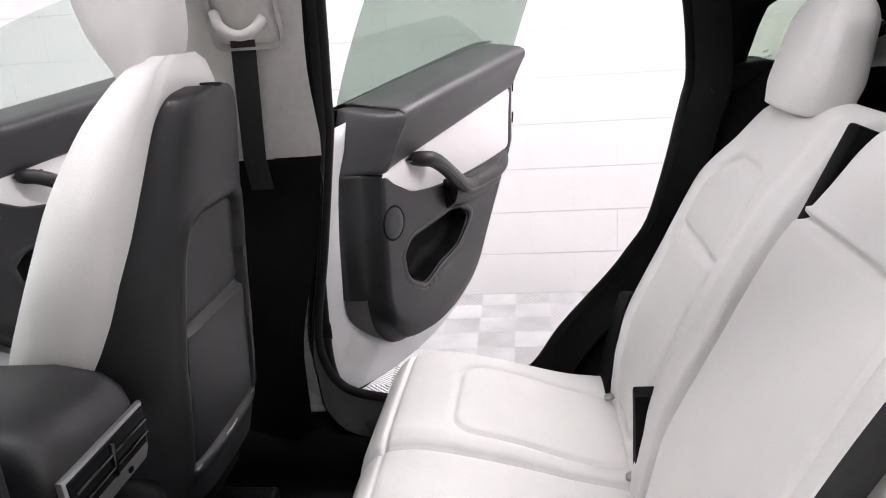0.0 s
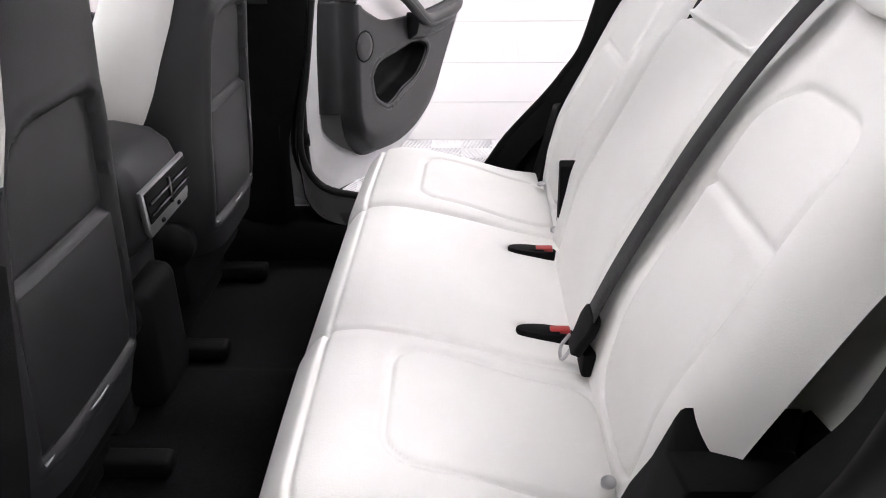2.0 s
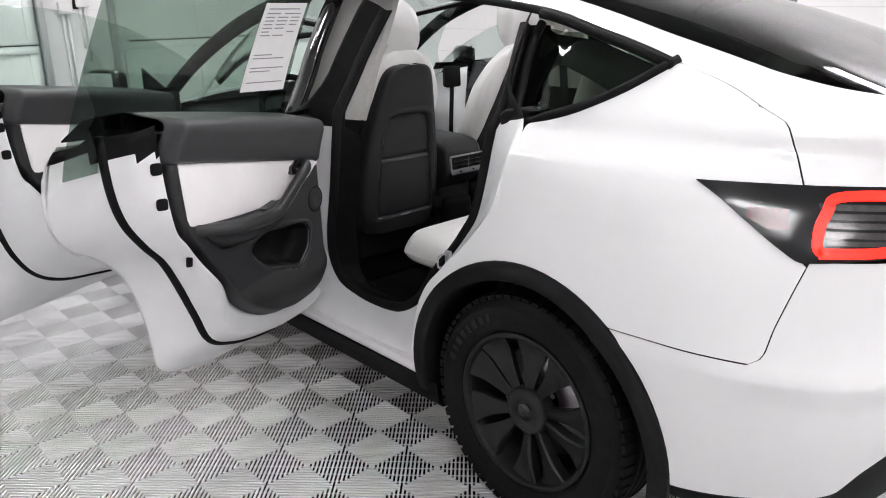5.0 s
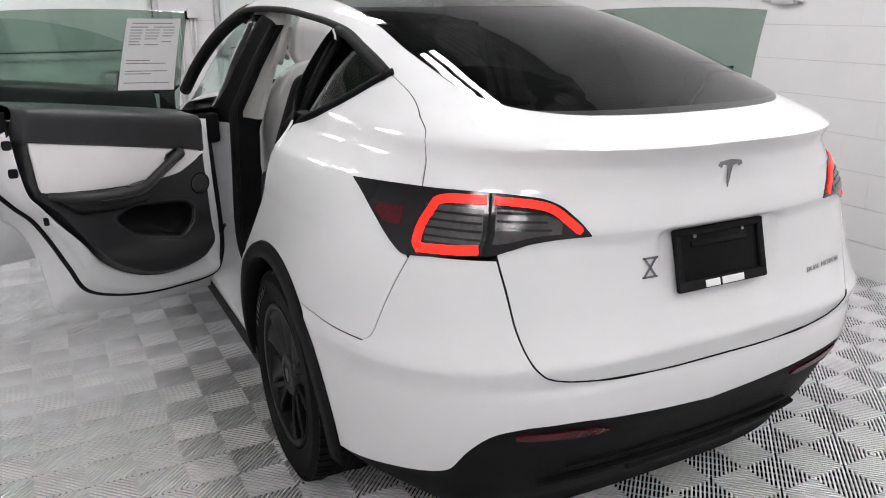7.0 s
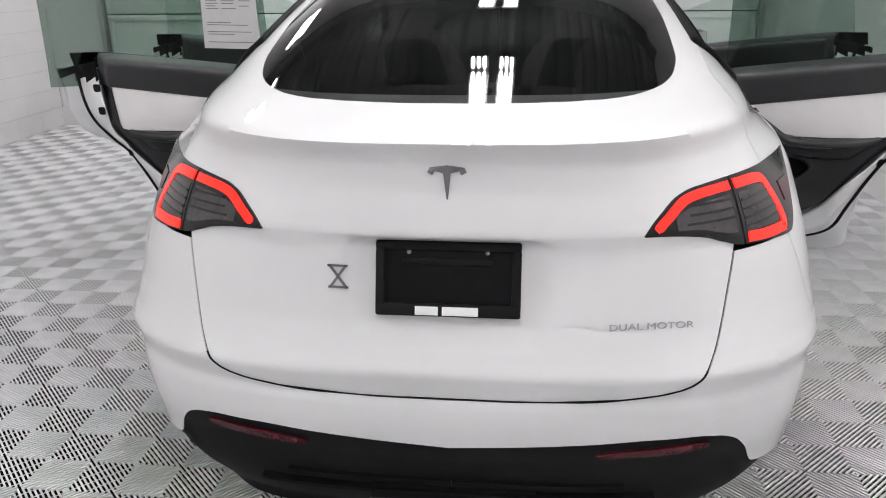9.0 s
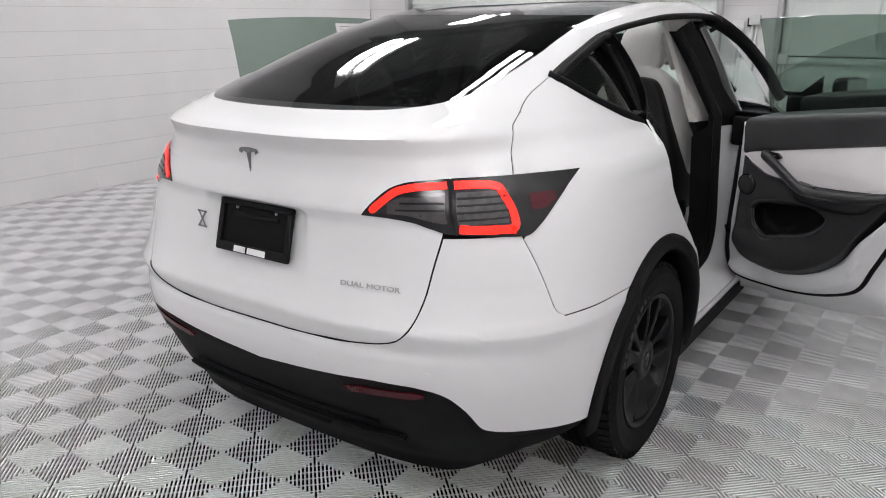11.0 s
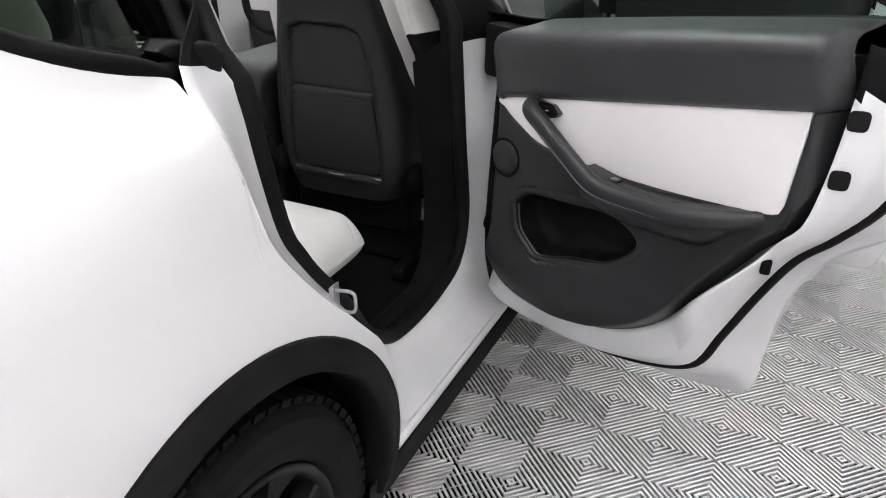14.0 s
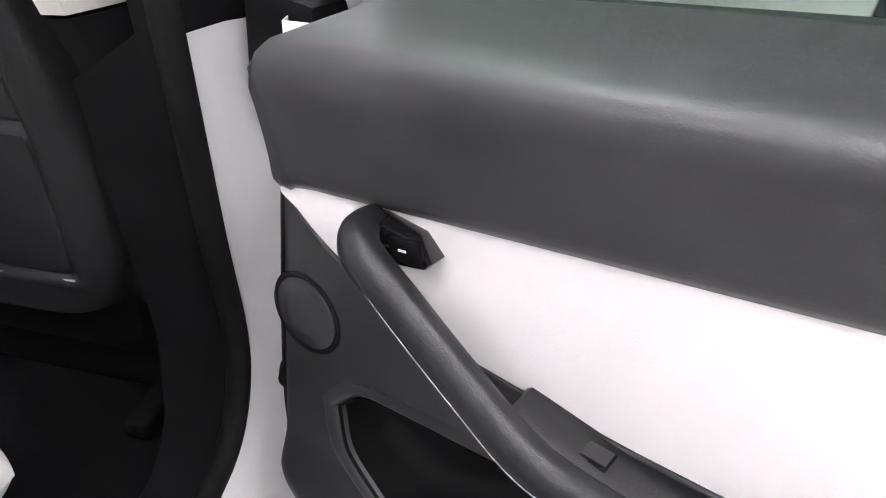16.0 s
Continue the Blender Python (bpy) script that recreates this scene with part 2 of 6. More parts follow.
def prism(name, outline, lo, hi, axis, material, parent=None, label="", bevel=0.0, seg=2, matrix=None, smooth=True):
    """An outline in the two other axes, drawn out along axis from lo to hi, with rounded rims."""
    bm = bmesh.new()
    order = {"x": lambda p, h: (h, p[0], p[1]), "y": lambda p, h: (p[0], h, p[1]), "z": lambda p, h: (p[0], p[1], h)}[axis]
    a = [bm.verts.new(order(p, lo)) for p in outline]
    b = [bm.verts.new(order(p, hi)) for p in outline]
    n = len(outline)
    fa, fb = bm.faces.new(a), bm.faces.new(b[::-1])
    for i in range(n):
        bm.faces.new((a[i], b[i], b[(i + 1) % n], a[(i + 1) % n]))
    bmesh.ops.recalc_face_normals(bm, faces=bm.faces)
    if bevel:
        bmesh.ops.bevel(bm, geom=list(fa.edges) + list(fb.edges), offset=bevel, segments=seg, affect="EDGES", profile=0.5)
    if matrix is not None:
        bmesh.ops.transform(bm, matrix=matrix, verts=bm.verts)
    return part(name, bm, material, parent, label, smooth, angle=35)


def lathe_bm(profile, seg=48, bm=None):
    """Turns (radius, x) pairs round the x axis."""
    bm = bm or bmesh.new()
    rings = [[bm.verts.new((x, r * math.cos(k * math.tau / seg), r * math.sin(k * math.tau / seg))) for k in range(seg)] for r, x in profile]
    for r0, r1 in zip(rings, rings[1:]):
        for k in range(seg):
            bm.faces.new((r0[k], r1[k], r1[(k + 1) % seg], r0[(k + 1) % seg]))
    return bm


def text_ob(body, size, m, material, parent, name="lettering", depth=0.0008, label=""):
    cu = bpy.data.curves.new(name, "FONT")
    cu.body, cu.size, cu.extrude, cu.align_x, cu.align_y = body, size, depth, "CENTER", "CENTER"
    cu.materials.append(material)
    ob = new(name, cu)
    ob.parent = parent
    ob.matrix_basis = m
    if label:
        tagged(ob, label)
    return ob


# ---------- room ----------
XL, XR, YF, YB = -4.9, 2.62, 5.5, -6.4
TILE = 0.1565
ORG = (1.085, 1.15)


def rib_square(flip):
    """One square of the floor grid: sixteen slanting flat-topped ribs, undercut at their sides, and low cross ties."""
    verts, faces = [], []
    n, h = 16, TILE / 2
    step = TILE * 2 / n

    def bar(c, levels, turn):
        """A ridge along the slant c, from (half width, height) pairs of its section."""
        base = len(verts)
        for half, z in levels:
            for off in (-half, half):
                k = c + off
                k = max(-2 * h + 1e-4, min(2 * h - 1e-4, k))
                lo, hi = max(-h, k - h), min(h, k + h)
                for x in (lo, hi):
                    verts.append((-x if turn else x, k - x, z))
        quads = []
        for q in range(len(levels) - 1):
            a, b = 4 * q, 4 * (q + 1)
            quads += [(a, a + 1, b + 1, b), (a + 3, a + 2, b + 2, b + 3)]
        t = 4 * (len(levels) - 1)
        quads.append((t, t + 1, t + 3, t + 2))
        for q in quads:
            faces.append(tuple(base + i for i in (q[::-1] if turn else q)))
    for i in range(n):
        c = -2 * h + (i + 0.5) * step
        bar(c, [(step * 0.09, -0.0105), (step * 0.11, -0.0058), (step * 0.225, -0.0036), (step * 0.230, -0.0006), (step * 0.20, 0.0)], flip)
    for i in range(5):
        bar((i - 2) * h * 0.7, [(step * 0.045, -0.0105), (step * 0.045, -0.0065)], not flip)
    return verts, faces


SQ = [rib_square(False), rib_square(True)]
# blackened slab set high under the ribs to deepen the shaded gaps
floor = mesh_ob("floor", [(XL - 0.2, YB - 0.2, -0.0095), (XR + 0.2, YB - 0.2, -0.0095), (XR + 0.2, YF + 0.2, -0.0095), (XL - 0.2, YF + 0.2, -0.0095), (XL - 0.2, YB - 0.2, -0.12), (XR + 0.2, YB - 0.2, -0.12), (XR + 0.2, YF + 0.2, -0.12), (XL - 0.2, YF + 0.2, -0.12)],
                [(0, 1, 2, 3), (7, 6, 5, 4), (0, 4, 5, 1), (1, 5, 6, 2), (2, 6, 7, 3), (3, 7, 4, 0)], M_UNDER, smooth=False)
tagged(floor, "slab under grey ribbed floor tiles, blackened for the shade in the gaps", "floor", kind="structure")


def tile_at(i, j):
    return ORG[0] + (i + 0.5) * TILE, ORG[1] + (j + 0.5) * TILE


NEAR, FAR = [], []
for i in range(int((XL - ORG[0]) / TILE) - 1, int((XR - ORG[0]) / TILE) + 1):
    for j in range(int((YB - ORG[1]) / TILE) - 1, int((YF - ORG[1]) / TILE) + 1):
        x, y = tile_at(i, j)
        near = (0.95 < x < 2.2 and -0.3 < y < 1.95) or (-2.3 < x < -0.95 and -0.7 < y < 1.5)
        (NEAR if near else FAR).append((i, j, x, y))
sq_v = [np.array(s[0]) for s in SQ]
sq_f = [np.array(s[1]) for s in SQ]
fv, ff, base = [], [], 0
for i, j, x, y in FAR:
    k = (i + j) % 2
    fv.append(sq_v[k] + (x, y, 0))
    ff.append(sq_f[k] + base)
    base += len(sq_v[k])
fv, ff = np.concatenate(fv), np.concatenate(ff)
me = bpy.data.meshes.new("floor_tiles_beyond")
me.vertices.add(len(fv))
me.vertices.foreach_set("co", fv.ravel())
me.loops.add(ff.size)
me.loops.foreach_set("vertex_index", ff.ravel())
me.polygons.add(len(ff))
me.polygons.foreach_set("loop_start", np.arange(0, ff.size, 4))
me.polygons.foreach_set("loop_total", np.full(len(ff), 4))
me.update(calc_edges=True)
me.materials.append(M_RIB)
tiles_far = new("floor_tiles_beyond", me)
tiles_far.parent = floor
tagged(tiles_far, "grey plastic ribbed garage floor tiles", kind="stuff")


def block_wall(name, p0, p1, h, normal, label, openings=()):
    """A painted block wall: courses 0.2 m high with recessed joints; openings as (from, to, top) along the wall."""
    p0, p1, nrm = Vector((*p0, 0)), Vector((*p1, 0)), Vector((*normal, 0))
    d = (p1 - p0).normalized()
    length = (p1 - p0).length
    wall = new(name)
    tagged(wall, label, "wall", kind="structure")

    def slab(a, b, z0, z1, front, back, bm):
        v = [p0 + d * s + nrm * o + Vector((0, 0, z)) for z in (z0, z1) for s, o in ((a, front), (b, front), (b, back), (a, back))]
        vs = [bm.verts.new(q) for q in v]
        for q in ((0, 1, 5, 4), (1, 2, 6, 5), (2, 3, 7, 6), (3, 0, 4, 7), (4, 5, 6, 7), (3, 2, 1, 0)):
            bm.faces.new([vs[k] for k in q])
    bm, bj = bmesh.new(), bmesh.new()
    course = 0.203
    for r in range(int(h / course) + 1):
        z0, z1 = r * course, min((r + 1) * course, h)
        cuts = sorted((a, b) for a, b, top in openings if z0 < top - 0.05)
        s = 0
        segs = []
        for a, b in cuts:
            segs.append((s, a))
            s = b
        segs.append((s, length))
        for a, b in segs:
            if b - a < 0.02:
                continue
            slab(a, b, z0, z1, -0.004, -0.2, bj)
            x = a - (0.2 if r % 2 else 0.0)
            while x < b:
                e = x + 0.4
                if min(e, b) - max(x, a) > 0.02:
                    slab(max(x, a) + 0.0003, min(e, b) - 0.0003, z0 + 0.003, z1 - 0.0025, 0, -0.0045, bm)
                x = e
    for b_, n_, m_ in ((bm, "block_courses", M_WALL), (bj, "joints", M_MORTAR)):
        bmesh.ops.recalc_face_normals(b_, faces=b_.faces)
        ob = part(n_, b_, m_, wall, smooth=False)
    return wall


block_wall("wall_right", (XR, YB), (XR, YF), CEIL, (-1, 0), "white painted concrete block wall of the garage")
block_wall("wall_left", (XL, YF), (XL, YB), CEIL, (1, 0), "white painted concrete block wall of the garage")
block_wall("wall_front", (XR, YF), (XL, YF), CEIL, (0, -1), "white painted front wall with two garage doors", [(0.25, 2.55, 2.9), (3.08, 6.9, 2.9)])
block_wall("wall_back", (XL, YB), (XR, YB), CEIL, (0, 1), "white painted back wall of the garage")

# ceiling of ribbed steel on beams, in one mesh
bm = bmesh.new()
xs = np.arange(XL - 0.2, XR + 0.3, 0.05)
top = []
for k, x in enumerate(xs):
    z = CEIL + (0.03 if (k // 2) % 2 else 0.0)
    top.append((bm.verts.new((x, YB - 0.2, z)), bm.verts.new((x, YF + 0.2, z))))
for (a, b), (c, d) in zip(top, top[1:]):
    bm.faces.new((a, b, d, c))
for y in (-4.6, -2.3, 0.0, 2.3, 4.6):
    box_bm((XR - XL, 0.12, 0.24), ((XL + XR) / 2, y, CEIL - 0.13), bm=bm)
ceiling = part("ceiling", bm, M_CEIL, smooth=False)
sol = ceiling.modifiers.new("thick", "SOLIDIFY")
sol.thickness, sol.offset = 0.05, 1
tagged(ceiling, "grey corrugated steel ceiling with cross beams", "ceiling", kind="structure")

M_TUBE = mat("lit_tube", (0.9, 0.9, 0.9), 0.4, emit=(1.0, 0.99, 0.995), power=56.0)
for lx, ly in LAMPS_AND_FILL:
    f = empty("ceiling_and_fill_light", "white strip light with lit tubes under the ceiling; two at the right are added fill", "ceiling light", pose(lx, ly, LAMP_Z), "strip lights")
    for sx in (-0.1, 0.1):
        part("housing", box_bm((0.14, 1.10, 0.05), (sx, 0, -0.02), 0.01), M_CONDUIT, f)
        for tx in (-0.04, 0.0, 0.04):
            part("tube", tube_bm([(sx + tx, -0.51, -0.062), (sx + tx, 0.51, -0.062)], 0.012, 8), M_TUBE, f)
    part("yoke", box_bm((0.34, 0.04, 0.02), (0, 0.45, 0.012), 0.004), M_STEEL, f)
    part("yoke", box_bm((0.34, 0.04, 0.02), (0, -0.45, 0.012), 0.004), M_STEEL, f)
    for hx in (-0.45, 0.45):
        part("hanger", tube_bm([(0, hx, 0.0), (0, hx, CEIL - LAMP_Z)], 0.004, 6), M_STEEL, f)


def garage_door(name, x0, x1, top):
    g = empty(name, "pale steel sectional garage door, closed", "garage door", pose(0, YF + 0.06, 0), kind="structure")
    n = 5
    for k in range(n):
        z0, z1 = top * k / n, top * (k + 1) / n
        part("panel", box_bm((x1 - x0, 0.05, z1 - z0 - 0.012), ((x0 + x1) / 2, 0, (z0 + z1) / 2), 0.012), M_DOORSTEEL, g)
        part("rail", box_bm((x1 - x0 - 0.04, 0.03, 0.05), ((x0 + x1) / 2, -0.04, z1 - 0.04), 0.006), M_DOORSTEEL, g)
        for k2 in range(4):
            part("stile", box_bm((0.05, 0.012, z1 - z0 - 0.1), (x0 + (x1 - x0) * k2 / 3 * 0.97 + 0.05, -0.031, (z0 + z1) / 2), 0.003), M_DOORSTEEL, g)
    for x in (x0 - 0.02, x1 + 0.02):
        part("track", box_bm((0.05, 0.06, top + 0.2), (x, -0.09, top / 2 + 0.1), 0.008), M_STEEL, g)
    return g


garage_door("garage_door_1", XR - 2.52, XR - 0.28, 2.9)
garage_door("garage_door_2", XR - 6.87, XR - 3.11, 2.9)


# ---------- the car: body surface ----------
# half width, rear end, squareness and middle of the plan outline, by height
Z_ = [0.18, 0.29, 0.405, 0.53, 0.62, 0.682, 0.700, 0.72, 0.83, 0.95, 1.04, 1.10, 1.15, 1.207, 1.225, 1.244, 1.267, 1.302, 1.344, 1.40, 1.46, 1.51, 1.55, 1.58, 1.597, 1.607]
W_ = [0.90, 0.935, 0.95, 0.958, 0.96, 0.962, 0.958, 0.957, 0.946, 0.925, 0.898, 0.868, 0.838, 0.808, 0.800, 0.790, 0.780, 0.762, 0.738, 0.708, 0.672, 0.636, 0.592, 0.535, 0.47, 0.36]
R_ = [-0.83, -0.890, -0.920, -0.950, -0.968, -0.972, -0.960, -0.955, -0.943, -0.934, -0.933, -0.928, -0.932, -0.962, -0.950, -0.885, -0.810, -0.700, -0.565, -0.40, -0.195, 0.02, 0.235, 0.45, 0.63, 0.90]
N_ = [3.4, 3.4, 3.4, 3.4, 3.4, 3.4, 3.35, 3.3, 3.2, 3.1, 3.0, 3.0, 3.0, 3.1, 3.1, 3.1, 3.1, 3.2, 3.3, 3.3, 3.2, 3.1, 3.0, 2.8, 2.6, 2.4]
C_ = [0.0, 0.0, 0.0, 0.0, 0.0, 0.0, 0.01, 0.02, 0.06, 0.14, 0.28, 0.42, 0.56, 0.76, 0.82, 0.88, 0.96, 1.05, 1.15, 1.25, 1.3, 1.3, 1.3, 1.3, 1.3, 1.3]
F_ = [3.5, 3.66, 3.72, 3.75, 3.74, 3.72, 3.71, 3.70, 3.58, 3.30, 2.78, 2.66, 2.58, 2.47, 2.43, 2.39, 2.34, 2.26, 2.16, 2.04, 1.92, 1.83, 1.75, 1.68, 1.62, 1.52]
# the tail's creases: a fold above the foot of the tailgate, and the bumper standing proud below the gap
Z_LOW = [0.18, 0.29, 0.405, 0.50, 0.56, 0.60, 0.618, 0.628, 0.682, 0.700, 0.72]
R_LOW = [-0.83, -0.890, -0.922, -0.952, -0.962, -0.963, -0.960, -0.958, -0.962, -0.961, -0.957]


def faired(q, degree):
    """Values above the spoiler lip drawn as one smooth curve along the back glass and the roof."""
    fit = np.polyfit(R_[17:], q[17:], degree)
    return q[:17] + [float(v) for v in np.polyval(fit, R_FAIR)]


R_FAIR = lin(R_[17], R_[-1], 24)
Z_FAIR = faired(Z_, 5)
SW, SN, SC, SF = (spline(Z_FAIR, faired(q, 5)) for q in (W_, N_, C_, F_))
SR = spline(Z_LOW + Z_FAIR[8:13] + [1.185, 1.207, 1.214, 1.225] + Z_FAIR[15:], R_LOW + R_[8:13] + [-0.949, -0.964, -0.957, -0.940] + R_[15:17] + R_FAIR)


def surf(a, z, off=0.0, side=1):
    """The car's skin: a is 0 at the middle of the tail, 1 at the flank and 2 at the nose; off is out of the skin."""
    def at(a, z):
        p = a * math.pi / 2
        w, n, c = SW(z), SN(z), SC(z)
        s, co = abs(math.sin(p)), math.cos(p)
        x = w * s ** (2 / n)
        y = c + ((SR(z) - c) * co ** (2 / n) if co >= 0 else (SF(z) - c) * (-co) ** (2 / (n + 1)))
        # fold round the foot of the tailgate and the bumper, shoulder crease on the flank, and the crease across the tailgate
        if 0.60 < z < 0.80 and a < 1.0 and y < -0.3:
            k = max(0.0, 1 - (z - 0.688) / 0.11) if z > 0.688 else max(0.0, 1 - (0.688 - z) / 0.062)
            y -= 0.013 * k * ease((0.9 - a) / 0.3)
            x += 0.007 * k * ease((a - 0.3) / 0.3) * ease((-0.35 - y) / 0.15)
        if 0.85 < z < 1.18 and a < 1.3:
            k = max(0.0, 1 - (z - 1.10) / 0.07) if z > 1.10 else max(0.0, 1 - (1.10 - z) / 0.15)
            x += 0.024 * k * ease((y + 0.60) / 0.28) * ease((1.0 - y) / 0.5)
            k = max(0.0, 1 - (z - 1.008) / 0.10) if z > 1.008 else max(0.0, 1 - (1.008 - z) / 0.035)
            y -= 0.012 * k * ease((0.56 - a) / 0.2)
        return Vector((x, y, z))
    q = at(a, z)
    if off:
        e = 0.003
        da = at(min(a + e, 1.999), z) - at(max(a - e, 0.0005), z)
        dz = at(a, min(z + e, 1.6235)) - at(a, max(z - e, 0.181))
        nrm = da.cross(dz)
        if nrm.length > 1e-12:
            q = q + nrm.normalized() * off
    q.x *= side
    return q


def snap(z, gap):
    """Moves a row of a panel onto a crease that lies within half a gap of it."""
    for line in (0.688, 1.008, 1.10, 1.207):
        if abs(z - line) < gap * 0.4999:
            return line
    return z


def ax(x, z):
    """The surface's a where the tail is x from the middle."""
    return math.asin(min(1.0, (abs(x) / SW(z)) ** (SN(z) / 2))) * 2 / math.pi


def ay(y, z):
    """The surface's a on the flank at y."""
    c = SC(z)
    if y <= c:
        k = min(1.0, (c - y) / (c - SR(z)))
        return math.acos(k ** (SN(z) / 2)) * 2 / math.pi
    k = min(1.0, (y - c) / (SF(z) - c))
    return 2 - math.acos(k ** ((SN(z) + 1) / 2)) * 2 / math.pi


def flank(y, z, off=0.0, side=1):
    return surf(ay(y, z), z, off, side)


def tail(x, z, off=0.0, side=1):
    return surf(ax(x, z), z, off, side)


def patch(name, cols, material, parent, nv=10, off=0.0, side=1, thick=0.004, label="", angle=None):
    """A panel on the skin: columns of (a_low, z_low, a_high, z_high)."""
    rows = []
    for a0, z0, a1, z1 in cols:
        rows.append([surf(a0 + (a1 - a0) * k / nv, z0 + (z1 - z0) * k / nv, off, side) for k in range(nv + 1)])
    return grid(name, rows, material, parent, label, thick, flip=side < 0, angle=angle)


def flank_panel(name, ys, lo, hi, material, parent, side, nv=10, off=0.0, thick=0.004, label=""):
    rows = []
    for y in ys:
        z0, z1 = lo(y), hi(y)
        rows.append([flank(y, z0 + (z1 - z0) * k / nv, off, side) for k in range(nv + 1)])
    return grid(name, rows, material, parent, label, thick, flip=side < 0)


def tail_panel(name, xs, lo, hi, material, parent, nv=10, off=0.0, thick=0.004, label=""):
    rows = []
    for x in xs:
        z0, z1 = lo(abs(x)), hi(abs(x))
        rows.append([tail(x, z0 + (z1 - z0) * k / nv, off, 1 if x >= 0 else -1) for k in range(nv + 1)])
    return grid(name, rows, material, parent, label, thick)


def strip(name, pts, width, material, parent, off=0.004, side=1, thick=0.006, label=""):
    """A ribbon on the skin along (a, z) points."""
    rows = []
    P = [Vector((*p, 0)) for p in pts]
    w = width if isinstance(width, list) else [width] * len(P)
    for i, p in enumerate(P):
        q0, q1 = surf(*P[max(i - 1, 0)].xy, 0, side), surf(*P[min(i + 1, len(P) - 1)].xy, 0, side)
        here = surf(p.x, p.y, off, side)
        nrm = (here - surf(p.x, p.y, 0, side)).normalized()
        across = (q1 - q0).normalized().cross(nrm) * (w[i] / 2)
        rows.append([here - across * side, here + across * side])
    return grid(name, rows, material, parent, label, thick, flip=True if side > 0 else False)


car = empty("car", "white electric hatchback car with all its doors open", "car", pose(0, 0, 0))

ARCH_R, HUB_Z, ARCH_Y = 0.43, 0.346, 0.003
arch = lambda y: HUB_Z + math.sqrt(max(0.0, ARCH_R ** 2 - (y - ARCH_Y) ** 2)) if abs(y - ARCH_Y) < ARCH_R - 0.004 else 0.33
# rear edge of the rear door opening: height by y, running down and forward to the sill
edge_open = spline([0.118, 0.124, 0.147, 0.187, 0.252, 0.33, 0.42, 0.474, 0.486], [1.165, 1.03, 0.945, 0.878, 0.80, 0.72, 0.61, 0.45, 0.36])
belt = spline([-0.214, -0.16, -0.09, 0.0, 0.09, 0.12], [1.341, 1.293, 1.245, 1.203, 1.176, 1.168])
GAPY = spline([0.30, 0.7165, 0.7195, 0.727, 0.745, 0.77, 0.944], [-0.597, -0.598, -0.606, -0.618, -0.629, -0.634, -0.668])
# hatch side gap at the tail, x by height
HATCHX = spline([0.624, 0.628, 0.637, 0.65, 0.668, 0.708, 0.78, 0.87, 0.96, 1.10], [0.02, 0.30, 0.40, 0.49, 0.54, 0.575, 0.597, 0.61, 0.622, 0.63])
GLY = spline([1.094, 1.17, 1.22, 1.25, 1.30, 1.34], [-0.61, -0.565, -0.535, -0.465, -0.345, -0.215])
GLZ = spline([-0.61, -0.565, -0.535, -0.465, -0.345, -0.215], [1.094, 1.17, 1.22, 1.25, 1.30, 1.34])
BLACKTOP = spline([0.0, 0.17, 0.32, 0.465, 0.55, 0.62, 0.66, 0.70, 0.736, 0.76, 0.85, 0.92], [0.489, 0.502, 0.515, 0.526, 0.526, 0.517, 0.50, 0.455, 0.388, 0.378, 0.362, 0.338])

